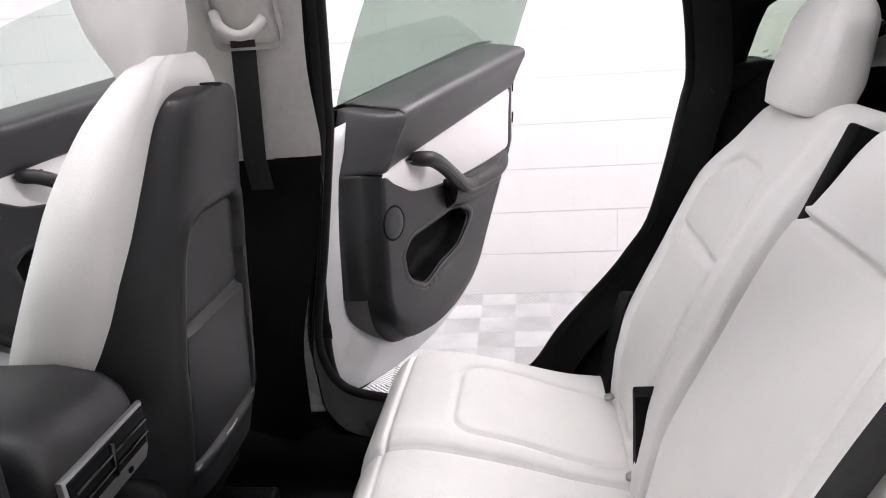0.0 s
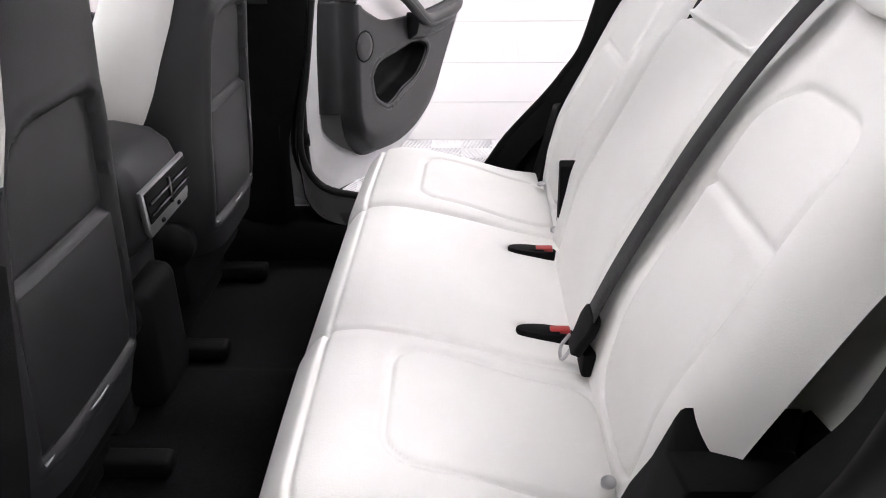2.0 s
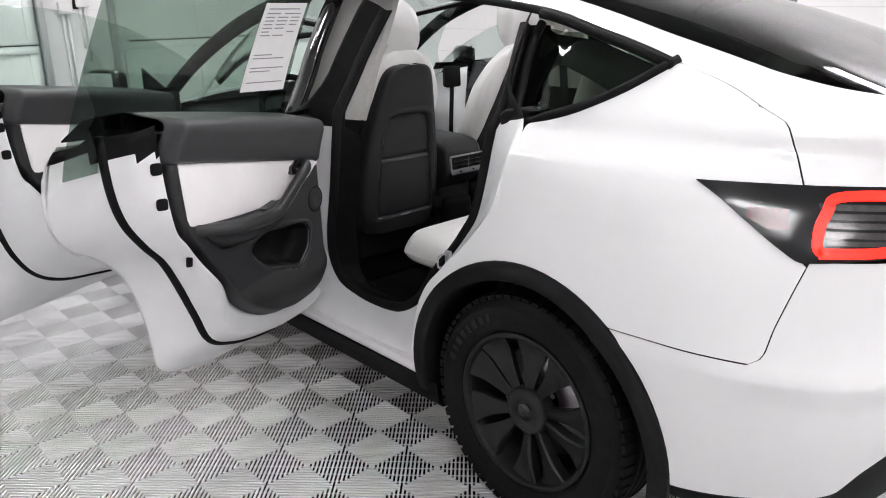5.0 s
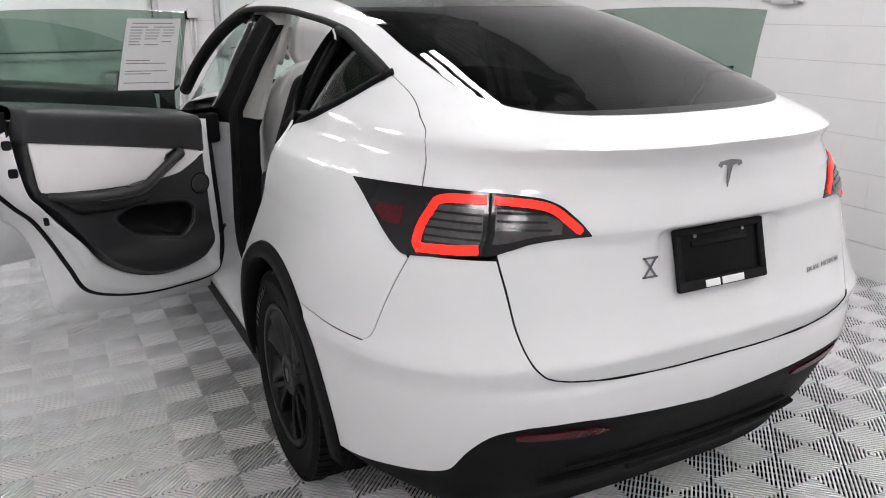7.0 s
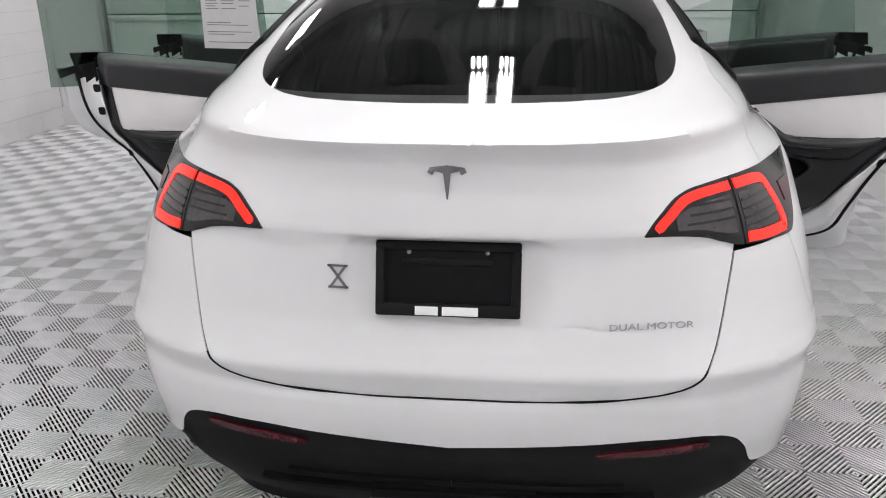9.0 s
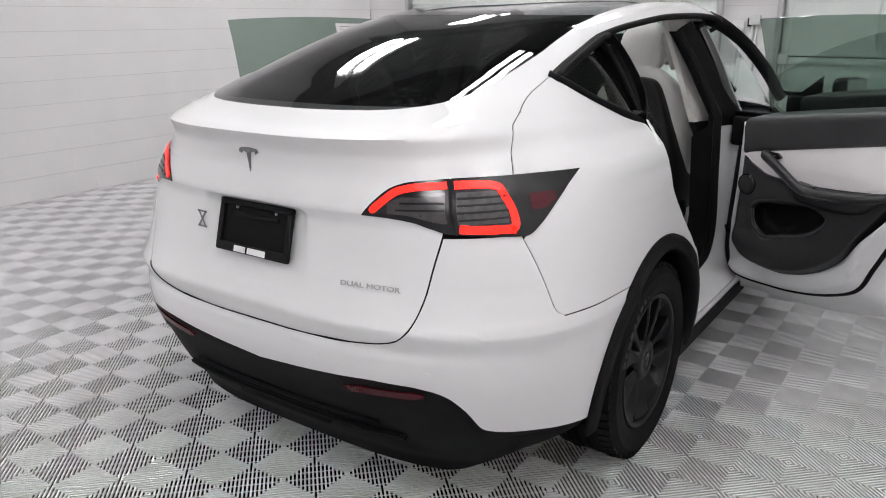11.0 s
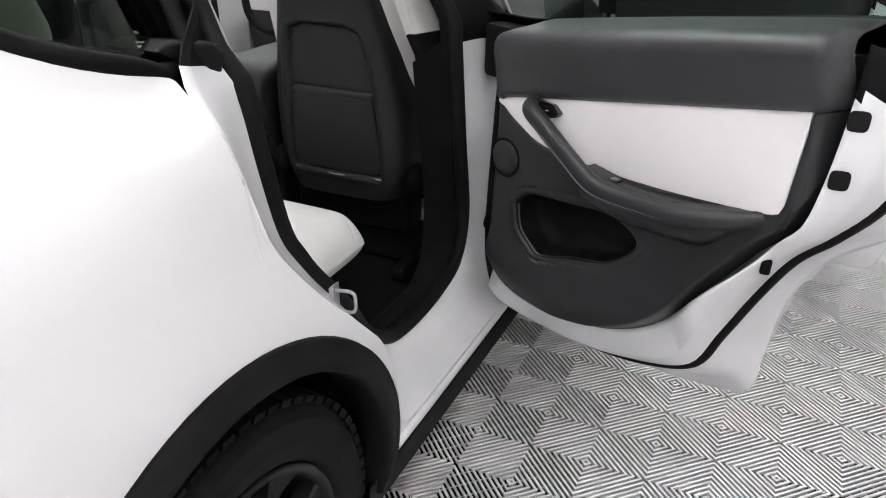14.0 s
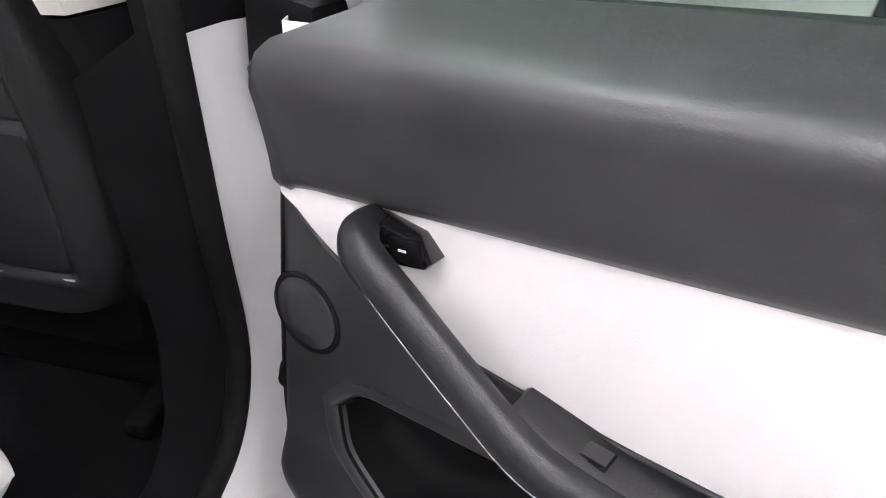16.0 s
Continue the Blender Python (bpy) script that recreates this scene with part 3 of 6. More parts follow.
bumper = []
for side in (-1, 1):
    # quarter panel: below the belt from the bumper gap to the door opening
    def top_quarter(y):
        if y < -0.214:
            return GLZ(max(y, -0.61))
        return belt(y) if y < 0.118 else edge_open(y)

    def low_quarter(y):
        return max(arch(y), 0.719) if y < -0.209 else arch(y)
    ys = lin(-0.451, 0.112, 40) + [0.118, 0.1185, 0.12, 0.123, 0.126, 0.13, 0.14] + lin(0.15, 0.486, 24)

    def rear_line(z):
        if z < 0.944:
            return GAPY(z)
        return -0.655 + (z - 0.944) * 0.30 if z < 1.094 else GLY(z)
    rows = []
    for t in lin(0, 0.9, 9):
        top = 1.250 + 0.006 * t
        rows.append([flank(rear_line(z) * (1 - t) - 0.451 * t, z, 0, side) for z in [snap(v, (top - 0.719) / 44) for v in lin(0.719, top, 44)]])
    for y in ys:
        z0, z1 = low_quarter(y), top_quarter(y)
        rows.append([flank(y, snap(z0 + (z1 - z0) * k / 44, (z1 - z0) / 44), 0, side) for k in range(45)])
    grid("quarter_panel", rows, M_PAINT, car, "", 0.004, flip=side < 0)
    # bumper, white, up to the hatch gap, the lamp and the quarter panel
    end_a = ay(-0.4525, 0.55)
    ZB = 0.7155
    a_h, a_g = ax(HATCHX(ZB) + 0.002, ZB), ay(GAPY(ZB) - 0.003, ZB)
    zlow = lambda a: BLACKTOP(surf(a, 0.45).x)
    sheets = [[]]
    for a in lin(0.0, ax(0.5, 0.62), 30) + lin(ax(0.502, 0.62), a_h, 14)[:-1]:
        top = 0.6208
        if a > ax(HATCHX(0.624), 0.624):
            z = 0.624
            while z < ZB and a > ax(HATCHX(z) + 0.002, z):
                z += 0.001
            top = min(z, ZB) - 0.0015
        sheets[0].append([surf(a, snap(zlow(a) + (top - zlow(a)) * k / 18, (top - zlow(a)) / 18), 0, side) for k in range(19)])
    sheets[0].append([surf(a_h, snap(zlow(a_h) + (ZB - zlow(a_h)) * k / 18, (ZB - zlow(a_h)) / 18), 0, side) for k in range(19)])
    low, high, fore = [], [], []
    for s_ in lin(0, 1, 34):
        a = a_h + (a_g - a_h) * s_
        low.append([surf(a, snap(zlow(a) + (ZB - zlow(a)) * k / 18, (ZB - zlow(a)) / 18), 0, side) for k in range(19)])
        r = []
        for z in lin(ZB, 0.947, 14):
            h_, g_ = ax(HATCHX(z) + 0.002, z), ay(GAPY(z) - 0.003, z)
            r.append(surf(h_ + (g_ - h_) * s_, z, 0, side))
        high.append(r)
    for s_ in lin(0, 1, 26):
        def at(z):
            return a_g + (ay(-0.2115, z) - a_g) * s_
        z = ZB
        while z > zlow(at(z)) and math.hypot(surf(at(z), z).y - ARCH_Y, z - HUB_Z) > ARCH_R - 0.003:
            z -= 0.002
        zb = zlow(a_g) if s_ == 0 else min(max(z, zlow(at(z))), ZB - 0.001)
        heights = [snap(zb + (ZB - zb) * k / 18, (ZB - zb) / 18) for k in range(19)]
        fore.append([surf(at(z), z, 0, side) for z in heights])
    bumper += [sh if side > 0 else sh[::-1] for sh in sheets + [low, high, fore]]

grids("bumper", bumper, M_PAINT, car, "white painted rear bumper", 0.004)
# lower black bumper, with a tucked chin
def chin(a, k, side):
    zl = 0.16 + 0.09 * ease((a - 0.30) / 0.35)
    zt = BLACKTOP(surf(a, 0.45).x) + 0.003
    z = zl + (zt - zl) * k
    tuck = 0.055 * (1 - k) ** 1.6 + 0.010 * min(1.0, max(0.0, (0.93 - k) / 0.06))
    q = surf(a, max(z, 0.19), -0.002 - tuck, side)
    q.z = z
    return q


rows = []
for a in [-v for v in lin(0.001, ay(-0.47, 0.45), 60)][::-1] + lin(0.001, ay(-0.47, 0.45), 60):
    rows.append([chin(abs(a), k / 12, 1 if a > 0 else -1) for k in range(13)])
grid("lower_bumper", rows, M_CLAD, car, "black plastic lower bumper with a diffuser", 0.006)
for side in (-1, 1):
    strip("reflector", [(ax(x, z), z) for x, z in zip(lin(0.34, 0.60, 8), lin(0.478, 0.496, 8))], [0.004] + [0.022] * 7 + [0.010], M_REFLECT, car, 0.002, side, 0.006, "dark red reflector strip")
for z, w in ((0.30, 0.5), (0.345, 0.42)):
    strip("diffuser_fin", [(ax(abs(x), z), z) for x in lin(0.001, w, 10)], 0.012, M_BLACK, car, -0.034, 1, 0.02)
    strip("diffuser_fin", [(ax(abs(x), z), z) for x in lin(0.001, w, 10)], 0.012, M_BLACK, car, -0.034, -1, 0.02)
# solid black block set flush, in place of a shaded opening
box("tow_slot_shade", (0.42, 0.03, 0.05), (0.0, -0.858, 0.30), M_BLACK, car, bevel=0.01)

# hatch: painted lower part with the recess for the plate, up over the lip to the glass
def plate_dent(x, z):
    fx = 1 / (1 + math.exp(-(0.205 - abs(x)) / 0.008))
    fz = 1 / (1 + math.exp(-(0.988 - z) / 0.004)) * min(1.0, max(0.0, (z - 0.74) / 0.24))
    return -0.028 * fx * fz


hatch = empty("tailgate", "", "", pose(0, 0, 0))
hatch.parent = car
GLASS_Z0 = 1.265
zs = lin(0.0, 1.0, 64)
rows = []
for k in lin(-1, 1, 120):
    r = []
    for v in zs:
        zb = 0.6265
        z = snap(zb + (GLASS_Z0 + 0.012 - zb) * v, (GLASS_Z0 + 0.012 - zb) / 64)
        if z < 1.094:
            lim = HATCHX(z) - 0.003
            al = ax(lim, z)
        else:
            al = ay(GLY(z) - 0.004, z)
        a = abs(k) * al
        q = surf(a, z, plate_dent(surf(a, z).x, z), 1 if k >= 0 else -1)
        r.append(q)
    rows.append(r)
grid("tailgate_panel", rows, M_PAINT, hatch, "", 0.004)
# black seals in the gaps
for side in (-1, 1):
    strip("gap_seal_and_shade", [(ax(HATCHX(z), z), z) for z in [0.6245 + 0.33 * (k / 40) ** 2 for k in range(41)]], 0.022, M_RUBBER, car, -0.0055, side, 0.002)
    strip("gap_seal_and_shade", [(ay(-0.24 - 0.36 * k / 16, 0.7175), 0.7175) for k in range(17)] + [(ay(GAPY(z), z), z) for z in lin(0.722, 0.944, 16)], 0.022, M_RUBBER, car, -0.0055, side, 0.002)
    strip("gap_seal_and_shade", [(ay(GLY(z), z), z) for z in lin(1.095, 1.335, 24)], 0.02, M_RUBBER, car, -0.0055, side, 0.002)
strip("gap_seal_and_shade", [(ax(abs(x), 0.6245), 0.6245) for x in lin(0.001, 0.30, 8)], 0.022, M_RUBBER, car, -0.0055, 1, 0.002)
strip("gap_seal_and_shade", [(ax(abs(x), 0.6245), 0.6245) for x in lin(0.001, 0.30, 8)], 0.022, M_RUBBER, car, -0.0055, -1, 0.002)
# thin black line almost flush with the skin, drawn as the gap's shade
for side in (-1, 1):
    strip("gap_seal_and_shade", [(ax(x, 0.6237), 0.6237) for x in lin(0.001, 0.15, 8)] + [(ax(HATCHX(z), z), z - 0.0003) for z in lin(0.6265, 0.70, 50)], 0.0020, M_RUBBER, car, -0.0012, side, 0.004)
# black sheet added inside the skin, standing for the shade behind the gaps
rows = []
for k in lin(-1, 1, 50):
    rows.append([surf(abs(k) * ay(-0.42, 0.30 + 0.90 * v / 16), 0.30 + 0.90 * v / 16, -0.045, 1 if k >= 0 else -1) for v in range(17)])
grid("gap_shade_shell", rows, M_BLACK, car, "", 0.004)

# cabin: the dark back glass, the white pillars beside it and the roof glass

GEDGE = spline([1.2645, 1.2655, 1.268, 1.273, 1.286, 1.30, 1.33, 1.40, 1.45, 1.53], [0.01, 0.15, 0.33, 0.41, 0.48, 0.508, 0.53, 0.535, 0.525, 0.505])


def glass_a(z):
    """Edge of the back glass at height z."""
    return ax(GEDGE(z), z)


GTOP = 1.528
ZG = [GLASS_Z0 + (GTOP - GLASS_Z0) * (k / 44) ** 1.9 for k in range(45)]
rows = [[surf(abs(k) * glass_a(z), z, 0.001, 1 if k >= 0 else -1) for k in lin(-1, 1, 40)] for z in ZG]
grid("back_glass", rows, M_GLASS, hatch, "dark tinted back glass", 0.004, flip=True)


def roof_z(x, y):
    """Height of the skin above the plan point (x, y)."""
    lo, hi = 1.0, 1.6069
    for _ in range(30):
        z = (lo + hi) / 2
        e = SR(z) if y < SC(z) else SF(z)
        n = SN(z) if y < SC(z) else SN(z) + 1
        f = (abs(x) / SW(z)) ** SN(z) if y < SC(z) else (abs(x) / SW(z)) ** SN(z)
        f += abs((y - SC(z)) / (e - SC(z))) ** n
        if f < 1:
            lo = z
        else:
            hi = z
    return lo


# upper edge of the side openings, height by y
WTOP = spline([-0.214, -0.13, 0.04, 0.24, 0.53, 0.89, 1.2, 1.5, 1.75, 2.05, 2.35, 2.62], [1.341, 1.368, 1.415, 1.465, 1.503, 1.528, 1.532, 1.522, 1.485, 1.395, 1.25, 1.07])
WTOPY = spline([1.341, 1.368, 1.415, 1.465, 1.503, 1.528], [-0.214, -0.13, 0.04, 0.24, 0.53, 0.89])
edge_x = lambda y: 0.505 if y < 0.9 else 0.505 + 0.02 * (y - 0.9)
roof_rows = []
for k in lin(-1, 1, 28):
    x1 = 0.503 * abs(k)
    y0 = tail(x1, GTOP).y + 0.005
    roof_rows.append([Vector((k * edge_x(y), y, roof_z(abs(k) * edge_x(y), y) + 0.001)) for y in lin(y0, 1.66, 30)])
roof = grid("roof_glass", roof_rows, M_GLASSROOF, car, "glass roof, its tint cleared to let light into the cabin", 0.005)
ws_rows = []
for k in lin(0, 1, 16):
    z = 1.03 + (1.57 - 1.03) * k
    xw = SW(z) - 0.10
    ws_rows.append([surf(2 - ax(min(abs(x), SW(z) * 0.97), z) * 0.93, z, 0, 1 if x >= 0 else -1) for x in lin(-xw, xw, 24)])
grid("windscreen", ws_rows, M_GLASSFRONT, car, "clear windscreen", 0.005, flip=True)

for side in (-1, 1):
    # white pillar between the back glass and the side glass
    rows = []
    for z in ZG[1:]:
        a0 = glass_a(z) + 0.0005
        y = GLY(z) - 0.004 if z < 1.34 else WTOPY(min(z, 1.528))
        if z < 1.28:
            a1 = max(a0 + 0.001, ay(y, z))
        else:
            a1 = ay(y, z)
        rows.append([surf(a0 + (a1 - a0) * k / 14, z, 0, side) for k in range(15)])
    grid("rear_pillar", rows, M_PAINT, car, "", 0.004, flip=side > 0)
    # white rail over the doors
    rows = []
    for y in lin(0.20, 2.55, 50):
        z0 = WTOP(y)
        p0 = flank(y, z0, 0, side)
        x1 = edge_x(min(y, 1.7)) if y < 1.7 else SW(z0) - 0.11
        r = []
        for k in range(9):
            x = abs(p0.x) + (min(x1, abs(p0.x) - 0.02) - abs(p0.x)) * k / 8
            r.append(Vector((x * side, y, roof_z(x, y))))
        rows.append(r)
    grid("roof_rail", rows, M_PAINT, car, "", 0.004, flip=side < 0)
    # black trim and seal along the top of the openings
    pts = [flank(y, WTOP(y) - 0.004, -0.004, side) for y in lin(-0.21, 2.6, 60)]
    part("door_frame_seal", tube_bm(pts, 0.013, 8), M_RUBBER, car, "black rubber door seal")
    # inner frame of the openings: black band turned inward
    rows = []
    for y in lin(-0.2, 1.62, 50):
        z = WTOP(y)
        p = flank(y, z - 0.002, -0.004, side)
        rows.append([p + Vector((dx * side, 0, dz)) for dx, dz in ((0, 0), (-0.03, -0.003), (-0.07, 0.002), (-0.12, 0.03))])
    grid("opening_frame", rows, M_BLACK, car, "", 0.004, flip=side > 0)
    post = smooth_path([(0.575 * side, 1.55, 1.515), (0.60 * side, 1.75, 1.475), (0.645 * side, 2.05, 1.375), (0.70 * side, 2.35, 1.22), (0.745 * side, 2.58, 1.06)], 5)
    part("front_pillar", tube_bm(post, 0.034, 10), M_BLACK, car, "black inner front pillar trim")
    # quarter window: dark fixed glass in a black surround
    QF = spline([1.17, 1.24, 1.365, 1.47], [0.205, 0.215, 0.25, 0.275])
    inset = lambda y: -0.042 * ease((y - 0.05) / 0.17)
    rows = []
    for t in lin(0, 1, 16):
        r = []
        for k in lin(0, 1, 8):
            y = -0.20 + (0.275 + 0.20) * t
            zl = max(belt(y), 1.17) + 0.014 if y < 0.12 else 1.184
            zu = WTOP(y) - 0.014
            z = zl + (zu - zl) * k
            y = min(y, QF(z))
            r.append(flank(y, z, -0.006 + inset(y), side))
        rows.append(r)
    grid("quarter_window", rows, M_GLASSQ, car, "tinted green quarter window", 0.004, flip=side < 0)
    for y0, y1, z in ((0.128, 0.138, 1.236), (0.118, 0.146, 1.222), (0.116, 0.148, 1.216), (0.120, 0.144, 1.210)):
        q = [flank(y, zz, -0.013 + inset(y), side) for y, zz in ((y0, z), (y1, z), (y1, z + 0.0032), (y0, z + 0.0032))]
        mesh_ob("print_bar", q, [(0, 1, 2, 3)], M_WHITEINK, car, "plain white print bar on the glass", smooth=False)
    low = [(y, belt(y) + 0.010) for y in lin(-0.21, 0.115, 12)] + [(0.16, 1.184), (0.195, 1.186)] + [(QF(z), z) for z in lin(1.195, 1.46, 6)]
    part("window_surround", tube_bm([flank(y, z, inset(y), side) for y, z in low], 0.014, 8), M_BLACK, car, "black quarter window surround")
    part("window_surround", tube_bm([flank(y, WTOP(y) - 0.012, -0.001, side) for y in lin(-0.21, 0.26, 10)], 0.015, 8), M_BLACK, car)
    cap = [(0.118, 1.200), (0.14, 1.184), (0.18, 1.159), (0.229, 1.142), (0.243, 1.148), (0.25, 1.178), (0.228, 1.194), (0.15, 1.208)]
    prism("corner_cap", cap, min(0.70 * side, 0.797 * side), max(0.70 * side, 0.797 * side), "x", M_CLAD, car, "black plastic window corner cap", 0.009, 3)
    # door opening: white jamb from the skin to the fat black seal
    outer = [(0.295, 1.455), (0.268, 1.36), (0.24, 1.26), (0.15, 1.176), (0.121, 1.08), (0.146, 0.95), (0.187, 0.878), (0.252, 0.80), (0.33, 0.72), (0.42, 0.61), (0.474, 0.45), (0.50, 0.385), (0.58, 0.365), (0.85, 0.36), (1.05, 0.362), (1.20, 0.375), (1.26, 0.45), (1.27, 0.60), (1.275, 0.80), (1.27, 1.0), (1.12, 1.2), (1.085, 1.35), (1.06, 1.50)]
    inner = [(0.325, 1.42), (0.295, 1.33), (0.275, 1.24), (0.265, 1.15), (0.28, 1.07), (0.30, 0.98), (0.335, 0.86), (0.38, 0.79), (0.425, 0.73), (0.53, 0.61), (0.60, 0.51), (0.69, 0.447), (0.77, 0.425), (0.87, 0.42), (0.97, 0.43), (1.07, 0.458), (1.12, 0.53), (1.128, 0.63), (1.095, 0.80), (1.062, 1.0), (1.03, 1.2), (1.005, 1.35), (0.985, 1.46)]
    rows, seal = [], []
    for p, q in zip(smooth_path([(*v, 0) for v in outer], 4), smooth_path([(*v, 0) for v in inner], 4)):
        xo = flank(max(p.x, -0.4), min(max(p.y, 0.32), 1.51), 0, 1).x
        xi = min(0.80, flank(q.x, min(max(q.y, 0.32), 1.51), 0, 1).x - 0.06)
        r = []
        for t, e in ((-0.10 - 0.2 * ease((1.13 - p.y) / 0.04), 0.075), (-0.10, 0.05), (0.0, 0.03), (0.05, 0.10), (0.25, 0.35), (0.55, 0.75), (0.80, 0.90), (1.0, 1.0)):
            v = p.lerp(q, t)
            r.append(Vector(((xo + (xi - xo) * e) * side, v.x, v.y)))
        rows.append(r)
        seal.append(Vector(((xi + 0.006) * side, q.x, q.y)))
    jamb = grid("shut_face", rows, M_JAMB, car, "white painted door jamb", 0.003, flip=side > 0)
    jamb.data.materials.append(M_BLACK)
    for pg in jamb.data.polygons:
        if (pg.center.z > 1.075 and pg.center.y > 0.9) or (pg.center.z > 1.168 and pg.center.y < 0.6):
            pg.material_index = 1
    part("opening_seal", tube_bm(seal, 0.018, 8), M_RUBBER, car, "black rubber opening seal")
    # black inner trim behind the seal
    rows = [[v, v + Vector((-0.03 * side, 0, 0)), v + Vector((-0.04 * side, 0.01, 0)) if v.y > 0.6 and v.z > 1.05 else Vector(((0.70 if v.z < 1.1 else max(0.50, 0.70 - (v.z - 1.1) * 0.5)) * side, v.y + (0.05 if v.y < 0.6 else -0.02) * (-1 if v.y < 0.6 else 1), v.z - (0.05 if v.z < 0.55 else 0)))] for v in seal]
    grid("opening_trim", rows, M_BLACK, car, "black inner opening trim", 0.004, flip=side > 0)
    # sill: white rocker with a black lower edge
    rows = []
    for y in lin(0.38, 2.42, 20):
        rows.append([Vector((x * side, y, z)) for x, z in ((0.80, 0.205), (0.905, 0.205), (0.93, 0.225), (0.936, 0.30))])
    grid("sill_cladding", rows, M_CLAD, car, "black plastic sill cladding", 0.004, flip=side < 0)
    rows = []
    for y in lin(0.44, 2.42, 24):
        rows.append([Vector((x * side, y, z)) for x, z in ((0.93, 0.302), (0.940, 0.315), (0.938, 0.335), (0.92, 0.362), (0.885, 0.376), (0.84, 0.38), (0.80, 0.385))])
    grid("sill", rows, M_PAINT, car, "white painted sill", 0.004, flip=side < 0)
    # wheel arch cladding: flat band round the arch with a return
    rows = []
    for k in range(45):
        t = math.pi * (-0.06 + 1.12 * k / 44)
        r = []
        for rr, off in ((ARCH_R + 0.033, -0.002), (ARCH_R + 0.031, 0.008), (ARCH_R - 0.012, 0.012), (ARCH_R - 0.016, 0.004), (ARCH_R - 0.018, -0.06)):
            y, z = ARCH_Y + rr * math.cos(t), HUB_Z + rr * math.sin(t)
            q = flank(y, max(z, 0.19), off, side)
            r.append(Vector((q.x, y, z)))
        rows.append(r)
    grid("wheel_arch", rows, M_CLAD, car, "black plastic wheel arch trim", 0.004, flip=side > 0, crisp=False)
    bmw = bmesh.new()
    lathe_bm([(0.10, 0.50 * side), (0.415, 0.50 * side), (0.425, 0.60 * side), (0.425, 0.90 * side)], 40, bmw)
    bmesh.ops.delete(bmw, geom=[v for v in bmw.verts if v.co.z < -0.12], context="VERTS")
    bmesh.ops.translate(bmw, vec=(0, ARCH_Y, HUB_Z), verts=bmw.verts)
    part("wheel_well", bmw, M_BLACK, car)
    # front wing, plain: it shows only between the doors
    rows = []
    for y in lin(2.42, 3.7, 24):
        z0 = HUB_Z + math.sqrt(max(0.0, ARCH_R ** 2 - (y - 2.89) ** 2)) if abs(y - 2.89) < ARCH_R else 0.3
        z1 = 1.0 - 0.28 * max(0.0, (y - 2.5) / 1.2) ** 1.6
        rows.append([flank(y, z0 + (z1 - z0) * k / 8, 0, side) for k in range(9)])
    grid("front_wing", rows, M_PAINT, car, "", 0.004, flip=side < 0)
rows = []
for y in lin(2.55, 3.72, 16):
    z = 1.0 - 0.28 * max(0.0, (y - 2.5) / 1.2) ** 1.6
    w = abs(flank(y, z).x)
    rows.append([Vector((w * k, y, z + 0.06 * (1 - k * k) * (1 - 0.5 * (y - 2.55)))) for k in lin(-1, 1, 12)])
grid("bonnet", rows, M_PAINT, car, "white painted bonnet", 0.004, flip=True)
rows = []
for k in lin(-1, 1, 30):
    rows.append([surf(2 - abs(k) * 0.45, 0.22 + 0.5 * v / 8, 0, 1 if k >= 0 else -1) for v in range(9)])
grid("front_bumper", rows, M_PAINT, car, "white painted front bumper", 0.004, flip=True)

